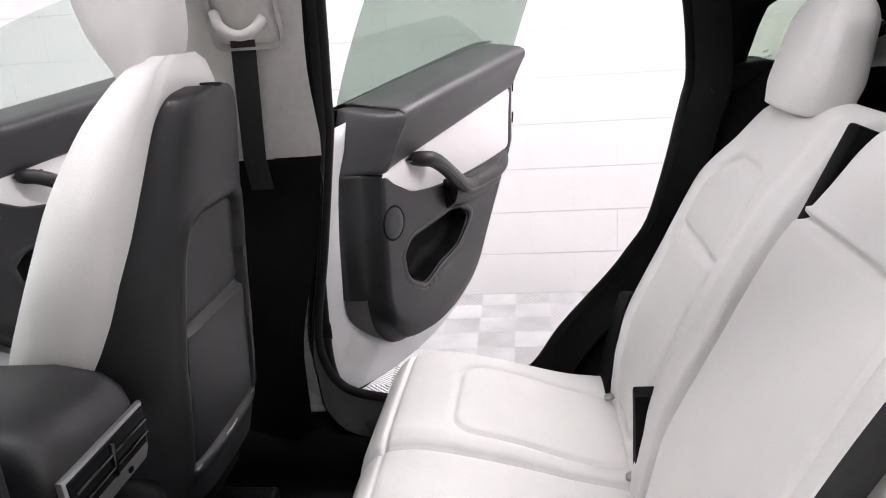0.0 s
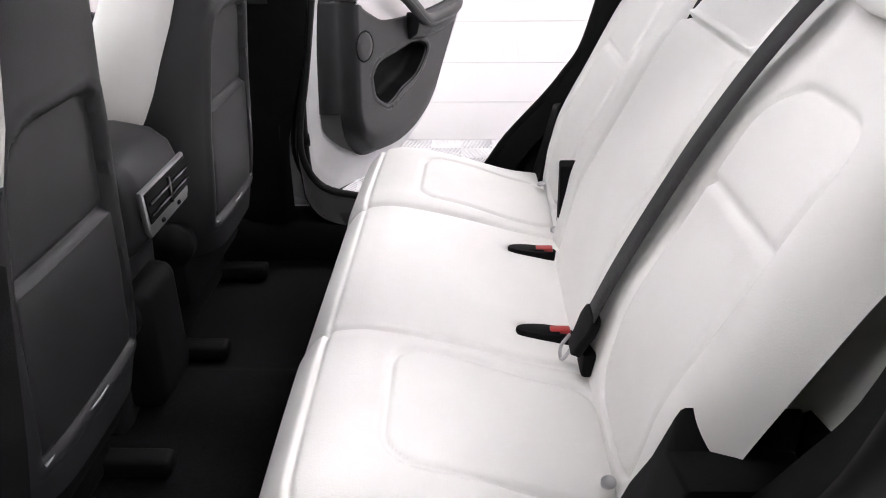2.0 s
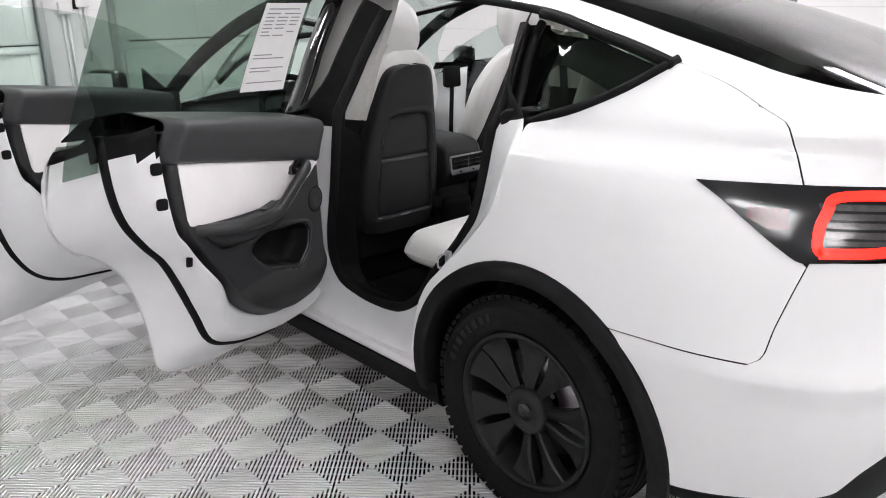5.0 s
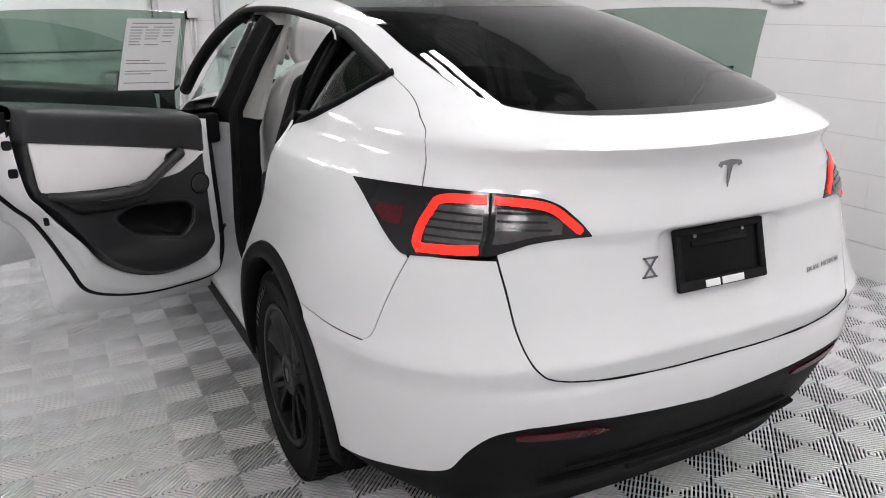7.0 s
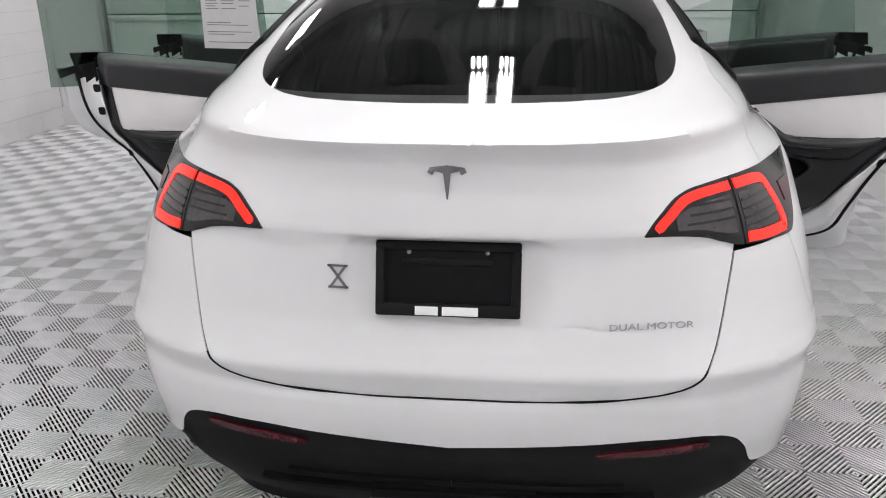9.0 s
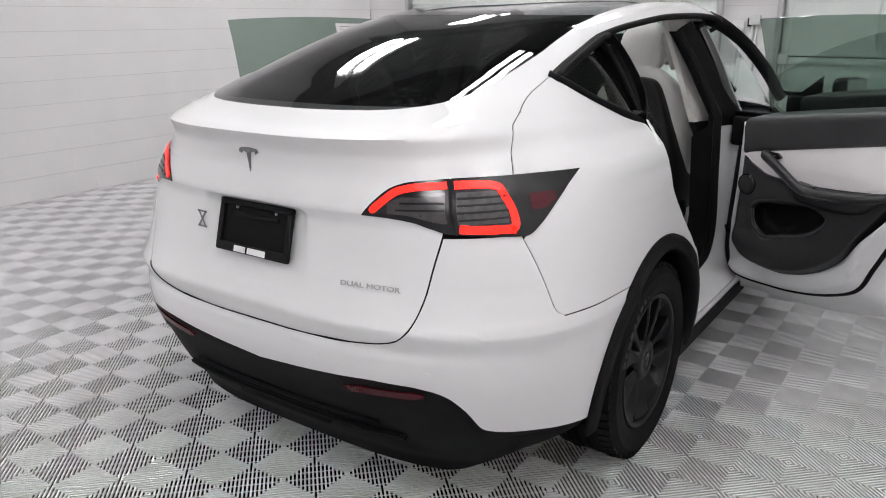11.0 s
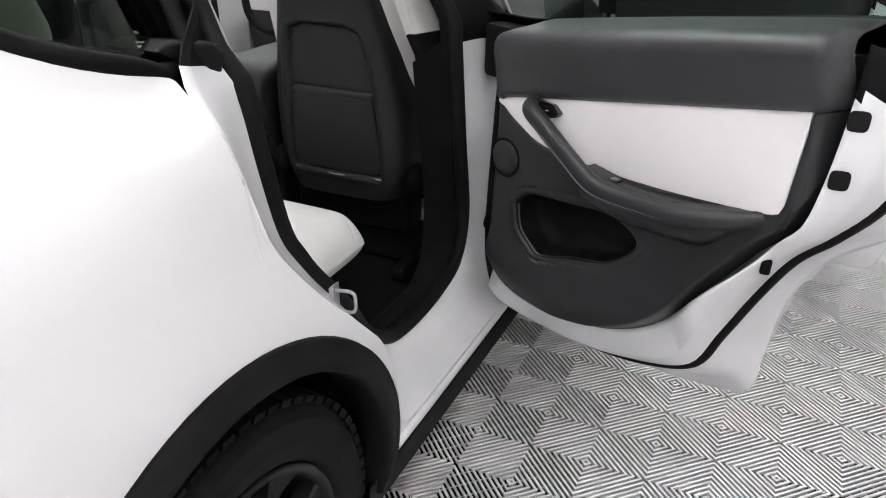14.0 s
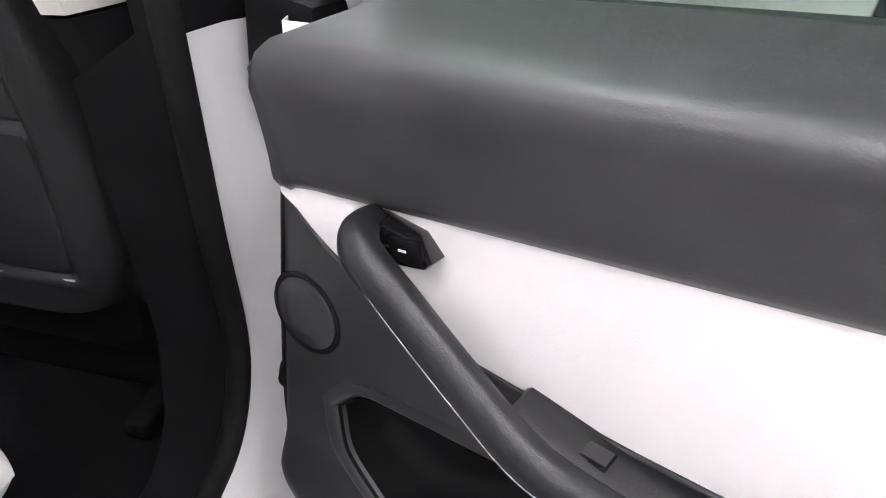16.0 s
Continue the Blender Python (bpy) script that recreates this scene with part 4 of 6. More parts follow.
# ---------- tail lamps ----------
for side in (-1, 1):
    low_pts = [(ax(x, z), z) for x, z in ((0.412, 1.004), (0.46, 1.002), (0.544, 0.990), (0.594, 0.971), (0.627, 0.960), (0.706, 0.952))] + [(ay(y, z), z) for y, z in ((-0.657, 0.944), (-0.607, 0.971), (-0.515, 1.03), (-0.455, 1.068), (-0.406, 1.094))]
    top_pts = [(ax(x, z), z) for x, z in ((0.412, 1.006), (0.439, 1.042), (0.48, 1.080), (0.519, 1.093), (0.619, 1.100))] + [(ay(y, z), z) for y, z in ((-0.603, 1.098), (-0.406, 1.096))]
    A0, A1 = low_pts[0][0], low_pts[-1][0]
    lb, lt = spline(*zip(*low_pts)), spline(*zip(*top_pts))
    lampE = empty("tail_lamp", "red lit tail lamp in a smoked black housing", "", pose(0, 0, 0))
    lampE.parent = car
    As = ax(0.625, 1.03)
    for lo, hi, nm in ((A0, As - 0.003, "inner_lens"), (As + 0.003, A1, "outer_lens")):
        patch(nm, [(a, lb(a), a, lt(a)) for a in lin(lo, hi, 30)], M_LAMPDARK, lampE, 8, 0.004, side, 0.02)
    strip("lens_joint", [(As, z) for z in lin(lb(As) + 0.001, lt(As) - 0.001, 8)], 0.016, M_BLACK, lampE, 0.003, side, 0.004)
    bowl = [(a, lb(a) + 0.008 + 0.022 * min(1, (a - ax(0.46, 1.0)) / (As - ax(0.46, 1.0))), a, lt(a) - 0.034) for a in lin(ax(0.478, 1.03), As - 0.012, 10)]
    patch("reflector_bowl", bowl, M_LAMPGREY, lampE, 4, 0.0055, side, 0.002)
    Ao = ax(0.735, 1.02)
    patch("reflector_bowl", [(a, 0.982, a, 1.064) for a in lin(As + 0.012, Ao, 10)], M_LAMPGREY, lampE, 4, 0.0055, side, 0.002)
    for i in range(4):
        z = 0.992 + i * 0.018
        patch("lamp_rib", [(a, z, a, z + 0.005) for a in lin(As + 0.014, Ao, 8)], M_LAMPDARK, lampE, 1, 0.0075, side, 0.002)
        if i > 0:
            patch("lamp_rib", [(a, z + 0.008, a, z + 0.013) for a in lin(ax(0.49 + 0.01 * i, 1.03), As - 0.014, 8)], M_LAMPDARK, lampE, 1, 0.0075, side, 0.002)
    # the lit red line: up from the inner tip and along the top, then round the outer corner and back along the bottom
    def bar(pts):
        return [tuple(p.xy) for p in smooth_path([(*p, 0) for p in pts], 4)]
    c = [(ax(0.437, 1.012), 1.014), (ax(0.458, 1.035), 1.036), (ax(0.49, 1.065), 1.066), (ax(0.525, 1.078), 1.077), (ax(0.57, 1.08), 1.081), (As - 0.008, 1.082)]
    strip("light_bar", bar(c), [0.012] + [0.02] * 19 + [0.02], M_LAMPRED, lampE, 0.0075, side, 0.003, "glowing red light bar")
    c = [(As + 0.008, 1.082), (ax(0.67, 1.08), 1.080), (ax(0.70, 1.07), 1.072), (ay(-0.668, 1.05), 1.052), (ay(-0.662, 1.02), 1.015), (ay(-0.672, 0.98), 0.978), (ay(-0.685, 0.966), 0.965), (ax(0.76, 0.965), 0.965), (ax(0.70, 0.967), 0.967), (As + 0.012, 0.971)]
    strip("light_bar", bar(c), 0.023, M_LAMPRED, lampE, 0.0075, side, 0.003, "glowing red light bar")
    cols = [(ay(y, 1.03), 1.007 if y < -0.56 else 1.007 + (y + 0.56) * 0.6, ay(y, 1.05), 1.049) for y in lin(-0.602, -0.525, 8)]
    patch("side_reflector", cols, M_REFLECT, lampE, 3, 0.006, side, 0.003)

# ---------- tail details ----------
plate = empty("plate_frame", "black plastic licence plate frame without a plate", "plate frame", pose(0, -0.928, 0.904, 90 - 15))
for nm, size, at, m in (("back", (0.296, 0.148, 0.008), (0, 0, 0), M_BLACK),):
    box(nm, size, at, m, plate, bevel=0.004)
for nm, size, at in (("rim", (0.316, 0.02, 0.016), (0, 0.072, 0.006)), ("rim", (0.316, 0.028, 0.016), (0, -0.068, 0.006)), ("rim", (0.02, 0.13, 0.0155), (-0.148, 0, 0.006)), ("rim", (0.02, 0.13, 0.0155), (0.148, 0, 0.006))):
    box(nm, size, at, M_CLAD, plate, bevel=0.005)
box("slot_bar", (0.20, 0.016, 0.006), (0, 0.038, 0.006), M_CLAD, plate, bevel=0.003)
for sx in (-0.085, 0.085):
    part("screw", tube_bm([(sx, 0.058, 0.003), (sx, 0.058, 0.009)], 0.005, 10), M_STEEL, plate)
for x, w in ((-0.045, 0.05), (0.028, 0.078)):
    box("print_bar", (w, 0.019, 0.002), (x, -0.069, 0.0148), M_WHITEINK, plate, "plain white print bar", bevel=0.0005)


def on_tail(x, z, off=0.002):
    """A frame on the tail: x right, y up, z out."""
    sd = 1 if x >= 0 else -1
    p = tail(x, z, off, sd)
    n = (tail(x, z, 0.01, sd) - tail(x, z, 0.0, sd)).normalized()
    u = Vector((0, 0, 1)).cross(n).normalized()
    v = n.cross(u)
    return Matrix.Translation(p) @ Matrix((u, v, n)).transposed().to_4x4()


def flat_shape(name, outline, m, material, parent, depth=0.003, label=""):
    bm = bmesh.new()
    a = [bm.verts.new((x, y, 0)) for x, y in outline]
    f = bm.faces.new(a)
    r = bmesh.ops.extrude_face_region(bm, geom=[f])
    bmesh.ops.translate(bm, vec=(0, 0, depth), verts=[g for g in r["geom"] if isinstance(g, bmesh.types.BMVert)])
    bmesh.ops.recalc_face_normals(bm, faces=bm.faces)
    ob = part(name, bm, material, parent, label, smooth=False)
    ob.matrix_basis = m
    return ob


mk = on_tail(0.0001, 1.115)
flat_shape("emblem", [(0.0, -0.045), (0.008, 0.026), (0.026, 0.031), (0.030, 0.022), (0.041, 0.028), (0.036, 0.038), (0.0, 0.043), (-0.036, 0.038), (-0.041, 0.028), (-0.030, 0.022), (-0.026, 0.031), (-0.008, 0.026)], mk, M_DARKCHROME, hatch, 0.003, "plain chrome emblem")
mk = on_tail(-0.242, 0.905)
for o in ([(-0.023, 0.027), (0.023, 0.027), (0.023, 0.022), (-0.023, 0.022)], [(-0.023, -0.027), (0.023, -0.027), (0.023, -0.022), (-0.023, -0.022)], [(-0.023, 0.027), (-0.016, 0.027), (0.023, -0.027), (0.016, -0.027)], [(0.023, 0.027), (0.016, 0.027), (-0.023, -0.027), (-0.016, -0.027)]):
    flat_shape("badge_stroke", o, mk, M_DARKCHROME, hatch, 0.002, "plain dark chrome badge stroke")
text_ob("DUAL MOTOR", 0.026, on_tail(0.44, 0.804) @ Matrix.Diagonal((1.12, 0.8, 1, 1)), M_SATIN, hatch, "lettering", 0.0012, "thin silver lettering")
for sx in (-0.614, -0.261, 0.261, 0.614):
    m4 = on_tail(sx, 0.566, 0.0002)
    ob = part("parking_sensor", tube_bm([(0, 0, -0.003), (0, 0, 0.0003)], 0.011, 20), M_PAINT, car, smooth=False)
    ob.matrix_basis = m4

# ---------- wheels ----------
def wheel(m):
    w = empty("wheel", "", "", m)
    w.parent = car
    # tyre section, outward is +x
    prof = [(0.235, -0.10), (0.29, -0.118), (0.325, -0.118), (0.346, -0.100), (0.355, -0.07)]
    for g in (-0.055, -0.018, 0.02, 0.057):
        prof += [(0.356, g - 0.006), (0.349, g - 0.004), (0.349, g + 0.004), (0.356, g + 0.006)]
    prof += [(0.351, 0.075), (0.346, 0.092), (0.338, 0.106), (0.325, 0.117), (0.322, 0.1205), (0.318, 0.118), (0.29, 0.121), (0.262, 0.115), (0.250, 0.110), (0.243, 0.098), (0.238, 0.07)]
    tyre = part("tyre", lathe_bm(prof, 96), M_TYRE, w, "black road tyre")
    bm = bmesh.new()
    for k in range(64):
        t = k * math.tau / 64
        for x0, x1, r in ((0.062, 0.106, 0.3515), (-0.106, -0.062, 0.3515)):
            r2 = bmesh.ops.create_cube(bm, size=1.0)
            bmesh.ops.scale(bm, vec=(x1 - x0, 0.025, 0.013), verts=r2["verts"])
            bmesh.ops.rotate(bm, matrix=Matrix.Rotation(0.14 if x0 > 0 else -0.14, 3, "Y"), verts=r2["verts"])
            bmesh.ops.translate(bm, vec=((x0 + x1) / 2, 0, r), verts=r2["verts"])
            bmesh.ops.rotate(bm, matrix=Matrix.Rotation(t, 3, "X"), verts=r2["verts"])
    tread = part("tread", bm, M_TYRE, w, "tyre tread blocks", smooth=False)
    tagged(tread, kind="stuff")
    for k in range(8):
        bm = box_bm((0.002, 0.022 if k % 3 else 0.015, 0.024), (0.1215, 0, 0.292))
        bmesh.ops.rotate(bm, matrix=Matrix.Rotation(0.45 + k * 0.115, 3, "X"), verts=bm.verts)
        part("moulded_bar", bm, M_RIM, w, "plain raised sidewall bar", smooth=False)
    rim = part("rim", lathe_bm([(0.238, 0.09), (0.245, 0.108), (0.242, 0.113), (0.232, 0.110), (0.226, 0.106), (0.221, 0.07), (0.205, 0.02), (0.19, -0.09)], 72), M_RIM, w, "satin black wheel rim")
    part("brake_disc", lathe_bm([(0.05, 0.0), (0.17, 0.0), (0.175, -0.01)], 40), M_STEEL, w)
    part("wheel_back", lathe_bm([(0.01, -0.03), (0.20, -0.03)], 32), M_BLACK, w)
    # ten twisted blades, narrow at the hub and broad at the rim, each with a raised leading edge
    for k in range(10):
        bm = bmesh.new()
        rings = []
        for r, y0, y1, x, dip in ((0.058, -0.013, 0.016, 0.090, 0.006), (0.095, -0.014, 0.020, 0.093, 0.012), (0.140, -0.018, 0.030, 0.098, 0.020), (0.180, -0.026, 0.044, 0.101, 0.024), (0.212, -0.040, 0.056, 0.103, 0.016), (0.230, -0.050, 0.060, 0.104, 0.004)):
            rings.append([bm.verts.new(q) for q in ((x - 0.006, y0, r), (x, y0 + 0.005, r), (x - 0.002, y0 + 0.014, r), (x - dip * 0.8, (y0 + y1) / 2 + 0.006, r), (x - dip, y1, r), (x - dip - 0.02, y1 - 0.004, r), (x - 0.04, y0 + 0.004, r))])
        for a, b in zip(rings, rings[1:]):
            for i in range(7):
                bm.faces.new((a[i], a[(i + 1) % 7], b[(i + 1) % 7], b[i]))
        bm.faces.new(rings[0][::-1])
        bm.faces.new(rings[-1])
        bmesh.ops.recalc_face_normals(bm, faces=bm.faces)
        bmesh.ops.rotate(bm, matrix=Matrix.Rotation(k * math.tau / 10 + (0.05 if k % 2 else -0.05), 3, "X"), verts=bm.verts)
        part("spoke", bm, M_RIM, w, angle=28)
    part("hub", lathe_bm([(0.004, 0.100), (0.027, 0.100), (0.029, 0.0965), (0.033, 0.0965), (0.036, 0.1005), (0.066, 0.0985), (0.073, 0.092), (0.076, 0.05)], 40), M_RIM, w)
    bm = lathe_bm([(0.0005, 0.1035), (0.020, 0.1035), (0.0245, 0.100)], 24)
    part("hub_cap", bm, M_GLOSSB, w)
    return w


w0 = wheel(pose(0.825, 0.012, 0.35))
for sx, y in ((-1, 0.012), (1, 2.89), (-1, 2.89)):
    w = copy_thing(w0, pose(sx * 0.825, y, 0.35, 0, 0, 0 if sx > 0 else 180))
    w.parent = car


# ---------- doors ----------
HX, HY = 0.88, 1.2487


def poly_dist(p, poly):
    """Signed distance from p to a closed outline, negative inside."""
    best, inside = 1e9, False
    for (x0, y0), (x1, y1) in zip(poly, poly[1:] + poly[:1]):
        dx, dy = x1 - x0, y1 - y0
        t = max(0.0, min(1.0, ((p[0] - x0) * dx + (p[1] - y0) * dy) / (dx * dx + dy * dy)))
        best = min(best, math.hypot(p[0] - x0 - t * dx, p[1] - y0 - t * dy))
        if (y0 > p[1]) != (y1 > p[1]) and p[0] < (x1 - x0) * (p[1] - y0) / (y1 - y0) + x0:
            inside = not inside
    return -best if inside else best


TRIM_LOW = spline([0.318, 0.328, 0.345, 0.424, 0.51, 0.595, 0.674, 0.77, 0.869, 0.95, 1.005, 1.05, 1.082, 1.096], [1.10, 1.0, 0.91, 0.805, 0.69, 0.582, 0.524, 0.485, 0.469, 0.473, 0.486, 0.52, 0.57, 0.64])
INS_TOP = lambda y: 0.966 + (1.047 - y) * 0.1755
INS_LOW = spline([0.360, 0.363, 0.368, 0.380, 0.491, 0.629, 0.70, 0.75, 0.82, 0.86, 0.89, 0.93, 0.975, 1.03, 1.052], [1.06, 1.0, 0.94, 0.910, 0.894, 0.883, 0.8805, 0.8805, 0.882, 0.884, 0.8865, 0.893, 0.913, 0.942, 0.957])
PAD_TOP = spline([0.318, 0.416, 0.6, 0.83, 1.08], [1.206, 1.194, 1.169, 1.136, 1.098])
ARM_Z = spline([0.35, 0.456, 0.568, 0.684, 0.742, 0.80, 0.867, 0.93], [0.905, 0.889, 0.873, 0.868, 0.878, 0.918, 0.975, 0.99])
POCKET = [(0.998, 0.735), (0.985, 0.672), (0.945, 0.635), (0.905, 0.621), (0.80, 0.645), (0.733, 0.667), (0.684, 0.693), (0.63, 0.76), (0.70, 0.80), (0.80, 0.80), (0.908, 0.785), (0.965, 0.77)]
POCKET = [tuple(p.xy) for p in smooth_path([(*p, 0) for p in POCKET + POCKET[:1]], 5)][:-1]
POCKET = [(0.82 + (y - 0.82) * (1 - 0.010 / math.hypot(y - 0.82, z - 0.71)), 0.71 + (z - 0.71) * (1 - 0.010 / math.hypot(y - 0.82, z - 0.71))) for y, z in POCKET]


def make_door(side, angle, hinge, sub, rear_kind, glass_m, stretch=1.0, paper=False):
    """A door in its closed place round the hinge, then swung out. Closed place: x out, y forward, z up."""
    name = "rear_door" if rear_kind else "front_door"
    d = empty(name, "", "", Matrix.Translation((side * HX, hinge, 0)) @ Matrix.Rotation(radians(angle) * side, 4, "Z"))
    tagged(d, "open white %s with charcoal trim and a white insert" % name.replace("_", " "))
    d.parent = car

    def L(x, y, z):
        return Vector((side * (x - HX), (y - HY) * stretch, z))

    def LT(x, y, z):
        """The front end of the trim leans back towards its top."""
        return L(x, y - (0.06 * max(0.0, z - 0.6) + 0.26 * max(0.0, z - 0.955)) * ease((y - 1.0) / 0.096), z)
    fl = side < 0
    ys = lin(1.096, 0.318, 104)
    front = ((1.122, 0.775), (1.116, 0.745), (1.106, 0.715))
    # upper pad, in the lightened vinyl
    rows = []
    for y in ys:
        z0 = max(INS_TOP(y), TRIM_LOW(y)) if y < 1.05 else 0.962
        z1 = PAD_TOP(y)
        z0 = min(z0, z1 - 0.01)
        e = ease((y - 0.318) / 0.03) * ease((1.096 - y) / 0.02)
        back = 0.05 * (1 - e)
        r = [LT(0.668 + back, y, z0), LT(0.650 + back, y, z0 + 0.003), LT(0.642 + back, y, z0 + 0.012)]
        lean = 0.042 * min(1.0, (z1 - z0) / 0.1)
        r += [LT(0.640 + back - lean * k ** 1.2, y, z0 + 0.012 + (z1 - z0 - 0.032) * k) for k in lin(0.1, 1, 6)]
        r += [LT(0.596 + 0.042 - lean + back, y, z1 - 0.006), LT(0.600 + 0.042 - lean + back, y, z1 + 0.003), LT(0.614 + 0.042 - lean + back, y, z1 + 0.010), LT(0.660 + back, y, z1 + 0.014), LT(0.70 + back * 0.7, y, z1 + 0.017), LT(0.76, y, z1 + 0.022), LT(0.79, y, z1 + 0.020), LT(0.79, y, z1 - 0.03)]
        rows.append(r)
    rows = [[Vector((side * (max(x, v.x * side + HX) - HX), v.y + (y - 1.096) * stretch, v.z)) for v in rows[0]] for y, x in front] + rows
    grid("upper_pad", rows, M_PAD_LIT, d, "charcoal padded top of the door, lightened as if lit from above", 0.003, flip=fl, crisp=False)
    # white insert
    rows = []
    for y in lin(1.052, 0.360, 50):
        z0, z1 = INS_LOW(y) - 0.004, INS_TOP(y) + 0.002
        if z1 - z0 < 0.004:
            z0 = z1 - 0.004
        rows.append([L(0.655 - 0.004 * math.sin(math.pi * k), y, z0 + (z1 - z0) * k) for k in lin(0, 1, 8)])
    grid("insert", rows, M_INSERT, d, "white vinyl door insert", 0.003, flip=fl)
    # lower panel with the pocket, the loudspeaker disc and a rolled bottom edge
    rows = []
    for y in ys:
        z0 = TRIM_LOW(y)
        z1 = INS_LOW(min(max(y, 0.360), 1.052)) if 0.360 < y < 1.052 else (min(INS_TOP(y), PAD_TOP(y)) if y <= 0.360 else 0.962)
        z1 = max(z1, z0 + 0.004)
        r = []
        for k in lin(0, 1, 64):
            k = k ** 1.15
            z = z0 + (z1 - z0) * k
            near = min(z - z0, (y - 0.318) * 1.0, 1.096 - y)
            x = 0.652 + 0.055 * (1 - ease(near / 0.035 + 0.05)) - 0.018 * ease((0.66 - z) / 0.1) * ease((z - z0) / 0.08)
            rs = math.hypot((y - 1.024) * 1.0, z - 0.833)
            if rear_kind:
                x += 0.003 * math.exp(-((rs - 0.041) / 0.003) ** 2)
            r.append(LT(x, y, z))
        rows.append(r)
    rows = [[Vector((side * (max(x, v.x * side + HX) - HX), v.y + (y - 1.096) * stretch, v.z)) for v in rows[0]] for y, x in front] + rows
    lp = grid("lower_panel", rows, M_TRIM, d, "charcoal lower panel with a map pocket", 0.003, flip=fl, crisp=False)
    bmp = bmesh.new()
    bmp.from_mesh(lp.data)
    bmesh.ops.delete(bmp, geom=[f for f in bmp.faces if poly_dist((f.calc_center_median().y / stretch + HY, f.calc_center_median().z), POCKET) < 0.008], context="FACES")
    bmp.to_mesh(lp.data)
    bmp.free()
    # liner of the pocket, its colour black to hold the shade inside
    pk = POCKET + POCKET[:1]
    cy_, cz_ = 0.82, 0.71

    def ring(name, levels, material, label, close=False):
        rows = []
        for off, x in levels:
            r = []
            for y, z in pk:
                k = max(0.02, 1 + off / math.hypot(y - cy_, z - cz_))
                face = 0.652 - 0.018 * ease((0.66 - z) / 0.1) * ease((z - TRIM_LOW(y)) / 0.08)
                r.append(L(x + face if x < 0.1 else x, cy_ + (y - cy_) * k, cz_ + (z - cz_) * k))
            rows.append(r)
        if close:
            rows.append([L(levels[-1][1], cy_, cz_)] * len(pk))
        grid(name, rows, material, d, label, 0.0, flip=fl)
    ring("pocket_rim", ((0.018, 0.0004), (0.012, -0.0012), (0.005, -0.0022), (0.0, -0.0012), (-0.004, 0.002), (-0.009, 0.009)), M_TRIM, "charcoal rounded pocket rim")
    ring("map_pocket", ((-0.0055, 0.001), (-0.009, 0.02), (-0.013, 0.70), (-0.02, 0.716), (-0.06, 0.722)), M_BLACK, "map pocket, blackened for the shade inside", True)
    if rear_kind:
        m4 = Matrix.Translation(L(0.652, 1.024, 0.832)) @ Matrix.Diagonal((-side, 1, 1, 1))
        sp = part("speaker_ring", lathe_bm([(0.0395, 0.0), (0.0435, 0.003), (0.046, 0.0)], 40), M_BLACK, d, "dark loudspeaker ring")
        sp.matrix_basis = m4
        sp = part("speaker_cover", lathe_bm([(0.0005, 0.005), (0.02, 0.005), (0.036, 0.0042), (0.040, 0.001)], 40), M_TRIM, d)
        sp.matrix_basis = m4
    # armrest shelf and the padded roll along its edge, which rises into the grab handle
    def shelf(y):
        return ARM_Z(y) if y < 0.684 else 0.868 + (y - 0.684) * 0.15
    rows = []
    for y in lin(0.385, 0.768, 40):
        z = shelf(y) + 0.004
        e = ease((y - 0.385) / 0.13)
        w = 0.655 - 0.050 * e
        rows.append([L(0.662, y, z + 0.002), L((0.655 + w) / 2, y, z + 0.002), L(w + 0.014, y, z + 0.001), L(w + 0.010, y, z - 0.004), L(w + 0.008, y, z - 0.022 * e - 0.004), L(w + 0.016, y, z - 0.05 * e - 0.006), L(0.668, y, z - 0.08 * e - 0.008)])
    rows.append([L(0.660, 0.772, v.z - 0.004) for v in rows[-1]])
    grid("armrest", rows, M_TRIM, d, "charcoal padded armrest", 0.003, flip=not fl, angle=50)
    pts = smooth_path([L(0.668, 0.395, ARM_Z(0.395) - 0.004), L(0.642, 0.43, ARM_Z(0.43) - 0.007), L(0.619, 0.49, ARM_Z(0.49) - 0.010), L(0.609, 0.56, ARM_Z(0.56) - 0.010), L(0.609, 0.63, ARM_Z(0.63) - 0.010), L(0.610, 0.69, ARM_Z(0.69) - 0.010), L(0.606, 0.742, 0.870), L(0.602, 0.80, 0.908), L(0.600, 0.867, 0.954), L(0.604, 0.905, 0.974), L(0.620, 0.925, 0.978), L(0.645, 0.93, 0.978)], 5)
    n_ = len(pts)
    part("grab_handle", tube_bm(pts, [0.010 + 0.0065 * min(1.0, k / 9) - 0.003 * max(0.0, (k - n_ + 6) / 5) for k in range(n_)], 14, flat=1.25), M_TRIM, d, "charcoal padded grab handle")
    seam = smooth_path([L(0.596, 0.55, 0.857), L(0.594, 0.58, 0.854), L(0.5935, 0.684, 0.8495), L(0.590, 0.742, 0.860), L(0.586, 0.80, 0.899), L(0.584, 0.867, 0.946), L(0.589, 0.90, 0.964)], 6)
    part("stitching", tube_bm(seam, 0.0006, 5), M_STITCH, d, "pale grey stitching")
    # latch button plate at the head of the handle
    m4 = Matrix.Translation(L(0.644, 0.908, 0.977)) @ Matrix.Rotation(radians(-10) * side, 4, "X")
    o = [(0.042, 0.008), (0.015, 0.014), (-0.028, 0.004), (-0.044, -0.014), (-0.038, -0.02), (-0.012, -0.022), (0.026, -0.008)]
    prism("button_plate", o, -0.012, 0.012, "x", M_GLOSSB, d, "gloss black release plate", 0.003, 2, m4)
    ob = box("release_button", (0.008, 0.032, 0.022), (0, -0.022, -0.006), M_BLACK, d, bevel=0.003)
    ob.matrix_basis = m4 @ Matrix.Translation((-0.012 * side, 0, 0))
